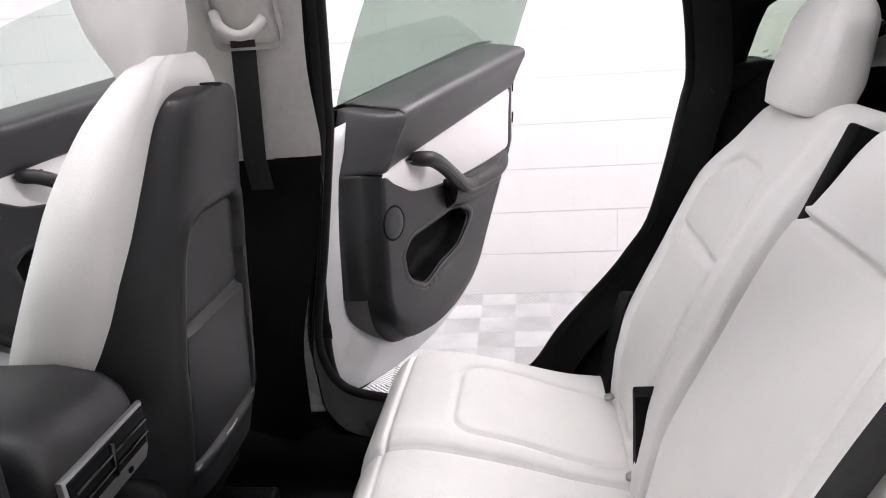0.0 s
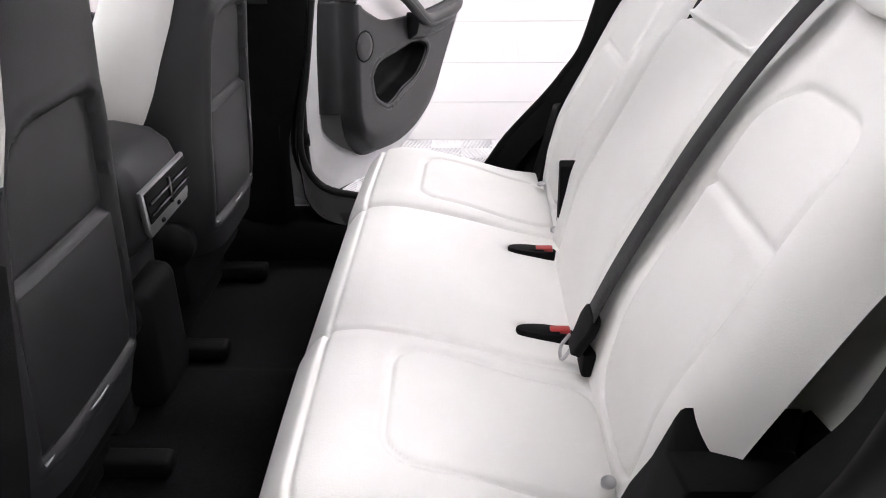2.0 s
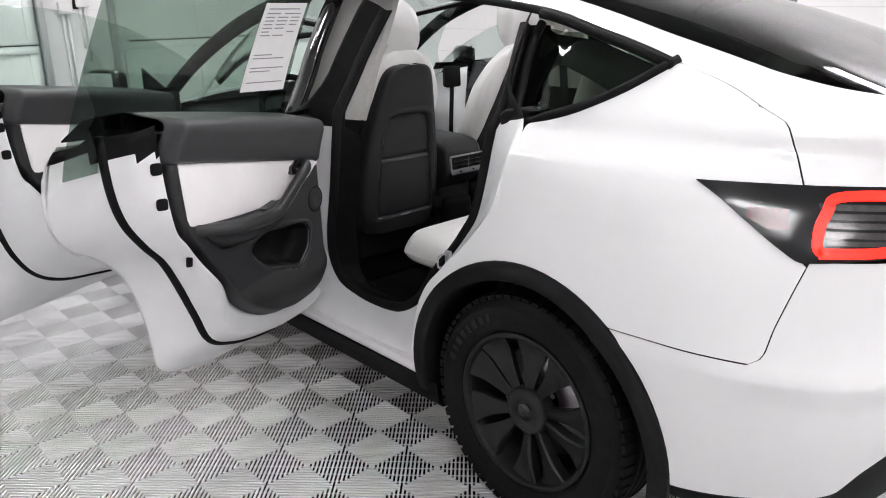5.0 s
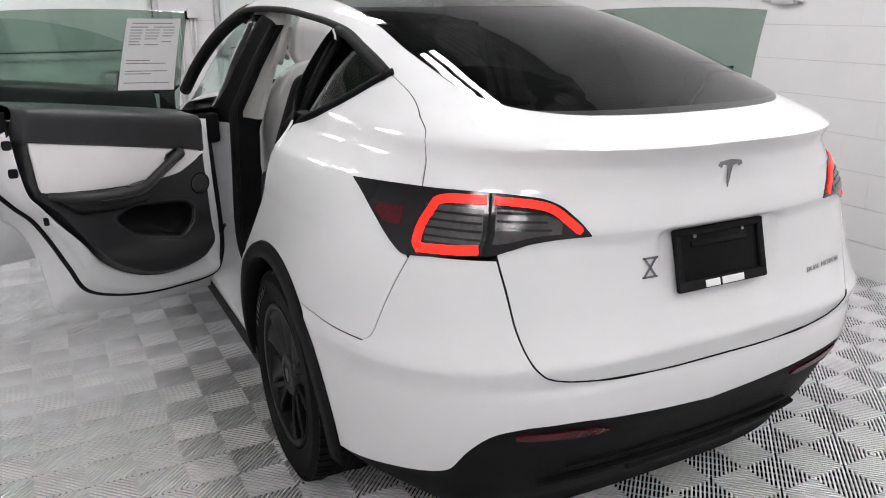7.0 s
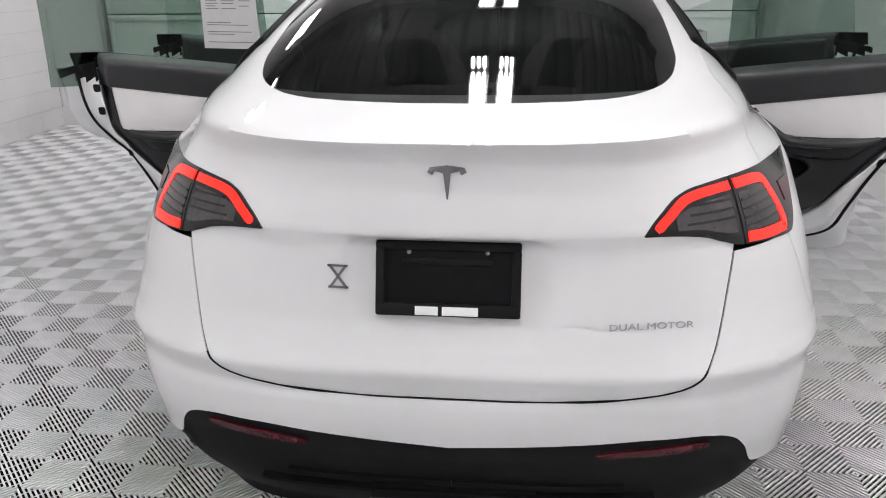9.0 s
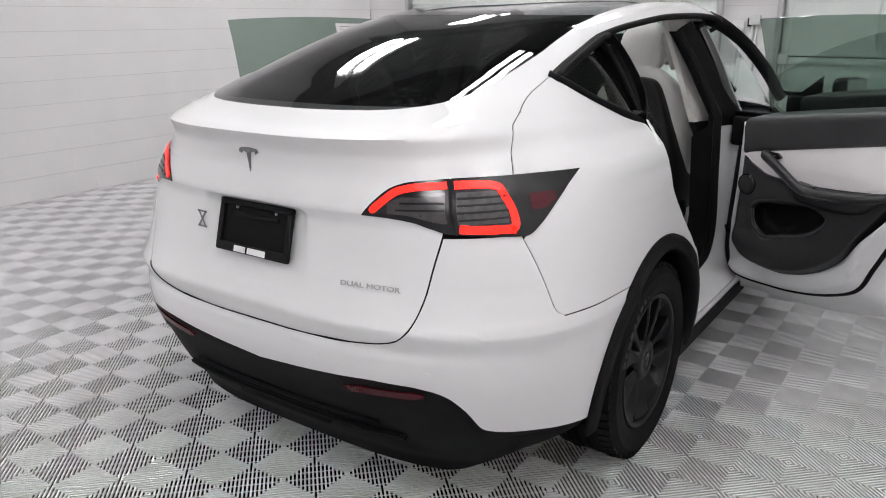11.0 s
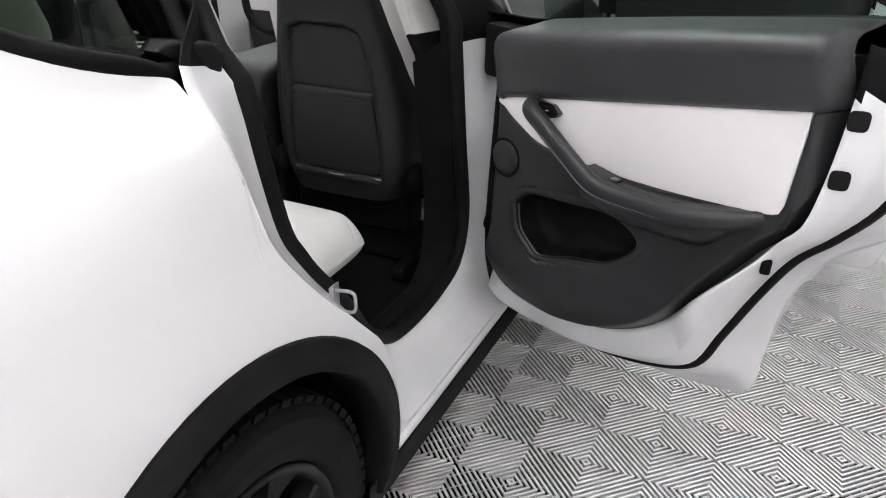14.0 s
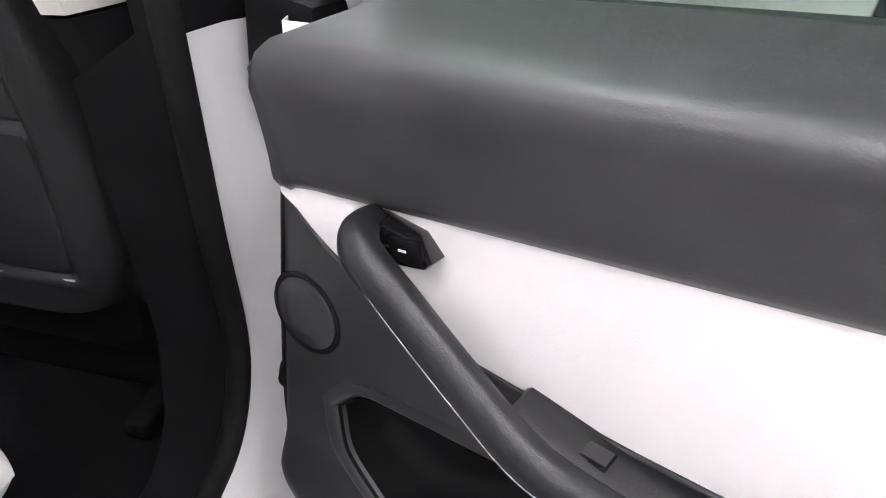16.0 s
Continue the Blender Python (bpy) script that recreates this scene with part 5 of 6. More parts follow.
    ob = box("button_mark", (0.001, 0.008, 0.002), (0, -0.022, -0.004), M_WHITEINK, d, bevel=0.0002)
    ob.matrix_basis = m4 @ Matrix.Translation((-0.0168 * side, 0, 0))
    zs_ = shelf(0.705) + 0.0065
    box("switch_seam", (0.04, 0.0015, 0.001), L(0.636, 0.655, shelf(0.655) + 0.0066), M_BLACK, d, bevel=0.0002)
    box("switch_recess", (0.020, 0.042, 0.002), L(0.634, 0.708, zs_ + 0.0006), M_BLACK, d, bevel=0.0008)
    box("window_switch", (0.0175, 0.022, 0.004), L(0.634, 0.699, zs_ + 0.0022), M_GLOSSB, d, "gloss black window switch", bevel=0.0015)
    # sheet metal: edge faces from the trim to the outer skin
    if rear_kind:
        inner = [(1.066, 1.09), (1.092, 0.85), (1.115, 0.64), (1.09, 0.56), (1.01, 0.488), (0.87, 0.474), (0.77, 0.49), (0.67, 0.527), (0.59, 0.585), (0.51, 0.685), (0.42, 0.79), (0.37, 0.86), (0.338, 0.905), (0.320, 1.0), (0.310, 1.1), (0.305, 1.2)]
        outer = [(1.27, 1.06), (1.275, 0.80), (1.275, 0.50), (1.275, 0.33), (1.25, 0.270), (1.0, 0.278), (0.808, 0.288), (0.64, 0.312), (0.495, 0.36), (0.478, 0.46), (0.458, 0.60), (0.405, 0.715), (0.315, 0.80), (0.205, 0.868), (0.152, 0.96), (0.135, 1.15)]
    else:
        inner = [(1.09, 1.09), (1.10, 0.85), (1.108, 0.64), (1.09, 0.555), (1.01, 0.467), (0.87, 0.452), (0.77, 0.468), (0.67, 0.505), (0.59, 0.565), (0.51, 0.67), (0.42, 0.79), (0.37, 0.86), (0.338, 0.905), (0.320, 1.0), (0.310, 1.1), (0.305, 1.2)]
        outer = [(1.27, 1.06), (1.275, 0.80), (1.275, 0.50), (1.275, 0.33), (1.25, 0.270), (1.0, 0.278), (0.808, 0.288), (0.64, 0.292), (0.40, 0.295), (0.26, 0.31), (0.22, 0.40), (0.20, 0.58), (0.19, 0.75), (0.185, 0.90), (0.18, 1.0), (0.175, 1.15)]
    pin = smooth_path([(*p, 0) for p in inner], 5)
    pout = smooth_path([(*p, 0) for p in outer], 5)

    def skin_x(y, z):
        return flank(min(max(y, -0.3), 2.2), max(0.2, min(z, 1.18)), 0, 1).x
    rows = []
    for a, b in zip(pin, pout):
        xo = skin_x(b.x, b.y)
        r = []
        for t, x in ((0.0, 0.665), (0.06, 0.668), (0.30, 0.695), (0.36, 0.72), (0.52, 0.78), (0.60, 0.80), (0.80, xo - 0.045), (0.965, xo - 0.014), (1.0, xo - 0.010), (1.0, xo)):
            q = a.lerp(b, t)
            r.append(L(max(x, 0.665 + 0.10 * ease((a.x - 1.0) / 0.1), 0.665 + 0.045 * ease((0.72 - a.y) / 0.15)), q.x, q.y))
        rows.append(r)
    shell = grid("door_shell", rows, M_JAMB, d, "white painted door edge", 0.002, flip=not fl, angle=50)
    shell.data.materials.append(M_BLACK)
    for pg in shell.data.polygons:
        if pg.center.z > 1.118 and pg.center.y / stretch + HY < 0.6:
            pg.material_index = 1
    seal = [L(0.775, a.lerp(b, 0.47).x, a.lerp(b, 0.47).y) for a, b in zip(pin, pout)]
    part("door_seal", tube_bm(seal, 0.014, 8), M_RUBBER, d, "black rubber door seal")
    # outer skin, and a closing sheet behind the trim

    def low(y):
        c = [p.y for p, q in zip(pout, pout[1:]) for _ in (0,) if (p.x - y) * (q.x - y) <= 0]
        return min(c) if c else 1.0
    rows = []
    for y in lin(1.2745, outer[-1][0] + 0.001, 60):
        z0 = low(y)
        z1 = 1.07 + (1.275 - y) * 0.083
        rows.append([L(skin_x(y, z0 + (z1 - z0) * k), y, z0 + (z1 - z0) * k) for k in lin(0, 1, 14)])
    grid("outer_skin", rows, M_PAINT, d, "white painted outer skin", 0.002, flip=not fl)
    rows = [[L(0.79, y, PAD_TOP(max(0.318, min(y, 1.08))) + 0.02), L(skin_x(y, 1.10) - 0.01, y, 1.07 + (1.275 - y) * 0.083 + 0.004)] for y in lin(1.27, 0.2, 20)]
    grid("belt_strip", rows, M_BLACK, d, "black rubber belt strip", 0.004, flip=fl)
    box("mirror_flag", (0.06, 0.11, 0.13), L(0.79, 1.175, 1.03), M_BLACK, d, bevel=0.015)
    # plugs, latch, check strap
    for t_, z_, at in ((0.22, 1.086, (0.6685, 0.296)), (0.22, 0.989, (0.670, 0.303))):
        ob = prism("rubber_plug", [(0.0155 * (abs(math.cos(a_)) ** 0.5) * (1 if math.cos(a_) > 0 else -1), 0.0165 * (abs(math.sin(a_)) ** 0.5) * (1 if math.sin(a_) > 0 else -1)) for a_ in lin(0, math.tau * 23 / 24, 23)], -0.004, 0.0012, "z", M_RUBBER, d, "black rubber plug", 0.001)
        nrm = Vector((-0.87 * side, -0.49, -0.1)).normalized()
        ob.matrix_basis = Matrix.Translation(L(at[0], at[1], z_)) @ nrm.to_track_quat("Z", "Y").to_matrix().to_4x4()
    ob = box("latch", (0.018, 0.032, 0.012), (0, 0, 0), M_BLACK, d, "black door latch", bevel=0.004)
    ob.matrix_basis = Matrix.Translation(L(0.683, 0.393, 0.798)) @ Vector((-0.8 * side, -0.45, -0.3)).normalized().to_track_quat("Z", "Y").to_matrix().to_4x4()
    part("check_strap", tube_bm([L(0.765, 1.18, 0.582), L(0.815, 1.242, 0.574)], 0.009, 8), M_BLACK, d, "black door check strap")
    part("strap_plate", tube_bm([L(0.782, 1.195, 0.58), L(0.764, 1.178, 0.58)], 0.02, 14), M_BLACK, d)
    # frameless glass
    rows = []
    yr = 0.105 if rear_kind else 0.24
    for t in lin(0, 1, 24):
        r = []
        for k in lin(0, 1, 12):
            yb_, yt_ = (1.05 if rear_kind else 1.25) + (yr - (1.05 if rear_kind else 1.25)) * t, (1.01 if rear_kind else 1.20) + (yr + 0.03 - (1.01 if rear_kind else 1.20)) * t
            y = yb_ + (yt_ - yb_) * k
            zt = (1.475 + 0.05 * math.sin(math.pi * min(1.0, 0.25 + 0.5 * (1 - t)))) if rear_kind else (1.20 + 0.29 * (1 - (1 - t) ** 2.2))
            z = 1.085 + (zt - 1.085) * k
            x = (0.785 if rear_kind else 0.815) - (0.18 if rear_kind else 0.20) * k ** 1.25
            r.append(L(x, y, z))
        rows.append(r)
    gl = grid("window_glass", rows, glass_m, d, "tinted frameless window glass", 0.004, flip=fl)
    if paper:
        def on(y, z):
            k = (z - 1.085) / 0.42
            return L(0.785 - 0.18 * k ** 1.25 - 0.006, y, z)
        q = [(0.757, 1.229), (1.003, 1.213), (0.980, 1.490), (0.757, 1.493)]

        def pt(u, v):
            a = Vector((*q[0], 0)).lerp(Vector((*q[1], 0)), u)
            b = Vector((*q[3], 0)).lerp(Vector((*q[2], 0)), u)
            c = a.lerp(b, v)
            return on(c.x, c.y)
        rows = [[pt(u, v) for v in lin(0, 1, 10)] for u in lin(0, 1, 6)]
        sheet = grid("window_sheet", rows, M_PAPER, d, "white printed paper sheet on the glass", 0.0006, flip=fl)
        n_ = Vector((-side, 0, 0.0)) * 0.0015
        for v0, us in ((0.93, [(0.1, 0.85)]), (0.88, [(0.08, 0.4), (0.5, 0.9)]), (0.84, [(0.08, 0.3), (0.36, 0.62), (0.68, 0.9)]), (0.80, [(0.08, 0.3), (0.36, 0.62), (0.68, 0.9)]), (0.76, [(0.08, 0.28), (0.36, 0.6), (0.68, 0.88)]), (0.72, [(0.08, 0.3), (0.36, 0.58)]), (0.68, [(0.08, 0.26), (0.68, 0.86)]), (0.64, [(0.08, 0.3), (0.36, 0.62)]), (0.42, [(0.08, 0.5)]), (0.38, [(0.08, 0.8)]), (0.27, [(0.08, 0.85)]), (0.23, [(0.08, 0.55)]), (0.10, [(0.08, 0.9)])):
            for u0, u1 in us:
                a, b, c, e = pt(u0, v0), pt(u1, v0), pt(u1, v0 + 0.012), pt(u0, v0 + 0.012)
                mesh_ob("print_bar", [a + n_, b + n_, c + n_, e + n_], [(0, 1, 2, 3)], M_INK, d, smooth=False)
    return d


make_door(1, 64.2, HY, 0, True, M_GLASSDOOR)
make_door(-1, 65.2, HY, 0, True, M_GLASSDOOR, paper=True)
make_door(1, 62, 2.36, 0, False, M_GLASSFRONT, 1.10)
make_door(-1, 65, 2.36, 0, False, M_GLASSFRONT, 1.12)
# door mirrors on the front doors
for side in (-1, 1):
    mir = empty("door_mirror", "black door mirror with a bright glass", "", Matrix.Translation((side * HX, 2.36, 0)) @ Matrix.Rotation(radians(62 if side > 0 else 64) * side, 4, "Z"))
    mir.parent = car
    bm = box_bm((0.19, 0.10, 0.135), (side * 0.13, -0.22, 1.135), 0.04, 4)
    part("mirror_shell", bm, M_GLOSSB, mir, "black mirror shell", angle=60)
    box("mirror_glass", (0.165, 0.012, 0.11), (side * 0.13, -0.268, 1.135), M_CHROME, mir, "mirror glass", bevel=0.004)
    box("mirror_arm", (0.12, 0.05, 0.03), (side * 0.03, -0.20, 1.08), M_BLACK, mir, bevel=0.01)
    prism("sail_panel", [(-0.01, 1.055), (-0.215, 1.055), (-0.215, 1.215)], -0.075 * side - 0.006, -0.075 * side + 0.006, "x", M_BLACK, mir, "black triangular sail panel", 0.003)
# strikers on the rear jambs
for side in (-1, 1):
    s_ = empty("door_striker", "", "", pose(side * 0.872, 0.395, 0.712))
    s_.parent = car
    part("plate", box_bm((0.004, 0.03, 0.06), (side * -0.008, 0.0, 0.0), 0.0015), M_STEEL, s_)
    part("loop", tube_bm(smooth_path([(side * -0.006, 0.0, 0.02), (side * 0.028, 0.004, 0.02), (side * 0.034, 0.004, 0.0), (side * 0.028, 0.004, -0.02), (side * -0.006, 0.0, -0.02)], 5), 0.0035, 8), M_STEEL, s_, "bright steel striker loop")


# ---------- inside the car ----------
def groove(d, w=0.004):
    return math.exp(-(d / w) ** 2)


def rounded_rect(x, y, cx, cy, hx, hy, r):
    """Distance to a rounded rectangle's edge."""
    dx, dy = abs(x - cx) - hx + r, abs(y - cy) - hy + r
    return math.hypot(max(dx, 0), max(dy, 0)) + min(max(dx, dy), 0) - r


bench = empty("rear_bench", "white vinyl rear bench seat with three places", "bench seat", pose(0, 0, 0))
prof = smooth_path([(0.42, 0.55, 0), (0.455, 0.571, 0), (0.55, 0.594, 0), (0.65, 0.622, 0), (0.76, 0.647, 0), (0.82, 0.653, 0), (0.87, 0.641, 0), (0.904, 0.602, 0), (0.910, 0.572, 0), (0.896, 0.542, 0), (0.865, 0.528, 0), (0.78, 0.524, 0), (0.62, 0.522, 0), (0.45, 0.52, 0)], 22)
rows = []
for x in lin(-0.645, 0.645, 260):
    e = max(0.0, (abs(x) - 0.575) / 0.07)
    f = max(0.0, 1 - e ** 2.6)
    r = []
    for p in prof:
        y, z = p.x, p.y
        if z > 0.55:
            z += 0.010 * ease((abs(x) - 0.24) / 0.05) * ease((0.66 - abs(x)) / 0.1) * ease((y - 0.5) / 0.2)
            z -= 0.013 * groove(abs(x) - 0.245, 0.007)
            z -= 0.010 * groove(rounded_rect(abs(x), y, 0.42, 0.60, 0.125, 0.155, 0.05), 0.005)
            z += 0.004 * math.exp(-((abs(x) - 0.42) / 0.10) ** 4 - ((y - 0.60) / 0.12) ** 4)
            if y > 0.70:
                z -= 0.009 * groove(y - 0.862, 0.005) * (1 if abs(x) > 0.25 else 0.4)
            z -= 0.02 * math.exp(-((abs(x) - 0.155) / 0.018) ** 4 - ((y - 0.512) / 0.052) ** 4)
        z = 0.57 + (z - 0.57) * f ** 0.5
        y = 0.66 + (y - 0.66) * (0.91 + 0.09 * f)
        y -= 0.02 * max(0.0, abs(x) / 0.655 - 0.3) ** 2
        r.append(Vector((x, y, z)))
    rows.append(r)
grid("seat_cushion", rows, M_LEATHER, bench, "white stitched seat cushion", 0.0, flip=False)
BP = smooth_path([(0.452, 0.56, 0), (0.447, 0.60, 0), (0.43, 0.68, 0), (0.41, 0.755, 0), (0.348, 0.885, 0), (0.284, 1.015, 0), (0.222, 1.10, 0), (0.192, 1.14, 0), (0.165, 1.163, 0), (0.13, 1.168, 0), (0.10, 1.152, 0), (0.085, 1.11, 0), (0.13, 0.95, 0), (0.24, 0.65, 0), (0.30, 0.52, 0)], 22)
for x0, x1, nm in ((-0.635, 0.146, "backrest"), (0.168, 0.635, "backrest")):
    rows = []
    for x in lin(x0, x1, int((x1 - x0) / 0.0045)):
        ed = min(x - x0, x1 - x)
        f = ease(min(1.0, ed / 0.03)) if abs(abs(x) - 0.6) > 0.2 else 1 - max(0.0, (abs(x) - 0.555) / 0.08) ** 2.6
        f = max(f, 0.05)
        r = []
        for i, p in enumerate(BP):
            y, z = p.x, p.y
            front = i < 198
            out = 0.0
            if front:
                o = abs(x)
                if o > 0.17:
                    out += 0.012 * math.exp(-((o - 0.585) / 0.04) ** 2) + 0.010 * math.exp(-((o - 0.235) / 0.03) ** 2)
                    out -= 0.012 * groove(rounded_rect(o, z, 0.43, 0.83, 0.118, 0.235, 0.07), 0.006)
                    if rounded_rect(o, z, 0.43, 0.83, 0.118, 0.235, 0.07) < 0:
                        out -= 0.011 * groove(z - 0.932, 0.005) * 1.0
                if -0.213 < x < 0.150:
                    out += 0.010
                    if z < 1.07:
                        out -= 0.016 * groove(z - 1.058, 0.004)
                        out += 0.006
                    out -= 0.016 * groove(x + 0.205, 0.004)
                out -= 0.010 * (1 - f)
            cy, cz = 0.27 - (z - 0.85) * 0.5, z
            y2 = cy + (y - cy) * (0.35 + 0.65 * f)
            z2 = z - 0.03 * (1 - f) * ease((z - 0.9) / 0.2) - 0.045 * ease((abs(x) - 0.45) / 0.2) * ease((z - 1.0) / 0.15)
            r.append(Vector((x, y2 + out * 0.9, z2 + out * 0.43)))
        rows.append(r)
    grid(nm, rows, M_LEATHER, bench, "white stitched seat back", 0.0, flip=False)
for sx in (-1, 1):
    rows = []
    for k in lin(0, 1, 24):
        z = 1.150 + 0.185 * k
        wz = 0.100 + 0.014 * ease(k / 0.3) - 0.016 * k - 0.055 * max(0.0, (k - 0.62) / 0.38) ** 2.4
        dy = 0.050 + 0.008 * ease(k / 0.25) - 0.018 * k - 0.028 * max(0.0, (k - 0.68) / 0.32) ** 2.2
        if k > 0.985:
            wz, dy = wz * 0.75, dy * 0.4
        if k < 0.02:
            wz, dy = wz * 0.9, dy * 0.75
        cy = 0.165 - 0.045 * k
        r = []
        for a in lin(0, math.tau, 40):
            c, s_ = math.cos(a), math.sin(a)
            n_ = 3.2
            gx = abs(c) ** (2 / n_) * (1 if c > 0 else -1)
            gy = abs(s_) ** (2 / n_) * (1 if s_ > 0 else -1)
            px, py = wz * gx, dy * gy
            if gy > 0.3:
                py -= 0.004 * groove(abs(px) - wz * 0.72, 0.006)
            r.append(Vector((sx * 0.425 + px, cy + py, z)))
        rows.append(r)
    rows.append([sum(rows[-1], Vector()) / len(rows[-1])] * len(rows[-1]))
    rows.insert(0, [sum(rows[0], Vector()) / len(rows[0])] * len(rows[0]))
    grid("headrest", rows, M_LEATHER, bench, "white stitched headrest", 0.0, flip=True)
    # anchor buttons, buckle slots
    for bx, by, bz in ((0.515, 0.462, 0.588), (0.245, 0.455, 0.590)):
        b_ = part("anchor_button", tube_bm([(0, 0, 0), (0, 0, 0.006)], [0.0105, 0.0095], 16), M_STEEL, bench, "round chrome anchor button")
        b_.matrix_basis = pose(sx * bx, by, bz, -12)
    sl = prism("buckle_slot", [(0.018 * math.cos(a) + 0, 0.05 * math.sin(a)) for a in lin(0, math.tau * 19 / 20, 19)], -0.02, 0.004, "z", M_BLACK, bench, "black buckle slot", 0.002)
    sl.matrix_basis = pose(sx * 0.155, 0.512, 0.588, 6)
    box("buckle_button", (0.018, 0.035, 0.012), (sx * 0.155, 0.487, 0.5895), M_REDBUTTON, bench, "red buckle button", bevel=0.003)
    box("buckle_body", (0.022, 0.05, 0.012), (sx * 0.155, 0.512, 0.5875), M_BLACK, bench, bevel=0.003)
# dark opening between the seat backs
prism("belt_opening", [(0.225, 0.60), (0.232, 0.68), (0.250, 0.735), (0.275, 0.74), (0.268, 0.70), (0.262, 0.62), (0.262, 0.575), (0.24, 0.57)], 0.395, 0.452, "y", M_BLACK, bench, "black belt opening", 0.004)
box("bench_base", (1.14, 0.40, 0.23), (0, 0.655, 0.405), M_BLACK, bench, "black plastic bench base", bevel=0.02)
box("seat_back_gap", (0.036, 0.10, 0.60), (0.157, 0.272, 0.875), M_BLACK, bench, bevel=0.005, rot=(24, 0, 0))
# middle belt, buckled at its foot
belt_th = empty("middle_seat_belt", "black seat belt running down the white seat back", "seat belt", pose(0, 0, 0))
bp = smooth_path([(-0.300, 0.10, 1.192), (-0.297, 0.15, 1.200), (-0.293, 0.20, 1.180), (-0.288, 0.262, 1.098), (-0.282, 0.334, 0.970), (-0.272, 0.408, 0.806), (-0.262, 0.446, 0.704), (-0.256, 0.460, 0.658)], 6)
rows = [[p + Vector((-0.025, 0.004, 0)), p + Vector((0.025, 0.004, 0))] for p in bp]
grid("webbing", rows, M_BELT, belt_th, "black woven webbing", 0.0018, flip=True, crisp=False)
prism("tongue", [(-0.030, 0.034), (-0.020, 0.040), (0.020, 0.040), (0.030, 0.034), (0.035, 0.014), (0.027, -0.010), (0.021, -0.034), (0.014, -0.038), (-0.014, -0.038), (-0.021, -0.034), (-0.027, -0.010), (-0.035, 0.014)], -0.008, 0.008, "y", M_BLACK, belt_th, "black plastic belt tongue", 0.004, 3, pose(-0.256, 0.464, 0.652, 22))
part("tongue_plate", tube_bm(smooth_path([(-0.222, 0.48, 0.625), (-0.218, 0.492, 0.601), (-0.236, 0.495, 0.593), (-0.254, 0.492, 0.601), (-0.256, 0.48, 0.625)], 4), 0.003, 8), M_STEEL, belt_th, "bright steel belt tongue")
box("anchor_slot", (0.05, 0.03, 0.045), (-0.252, 0.452, 0.600), M_BLACK, belt_th, bevel=0.008)


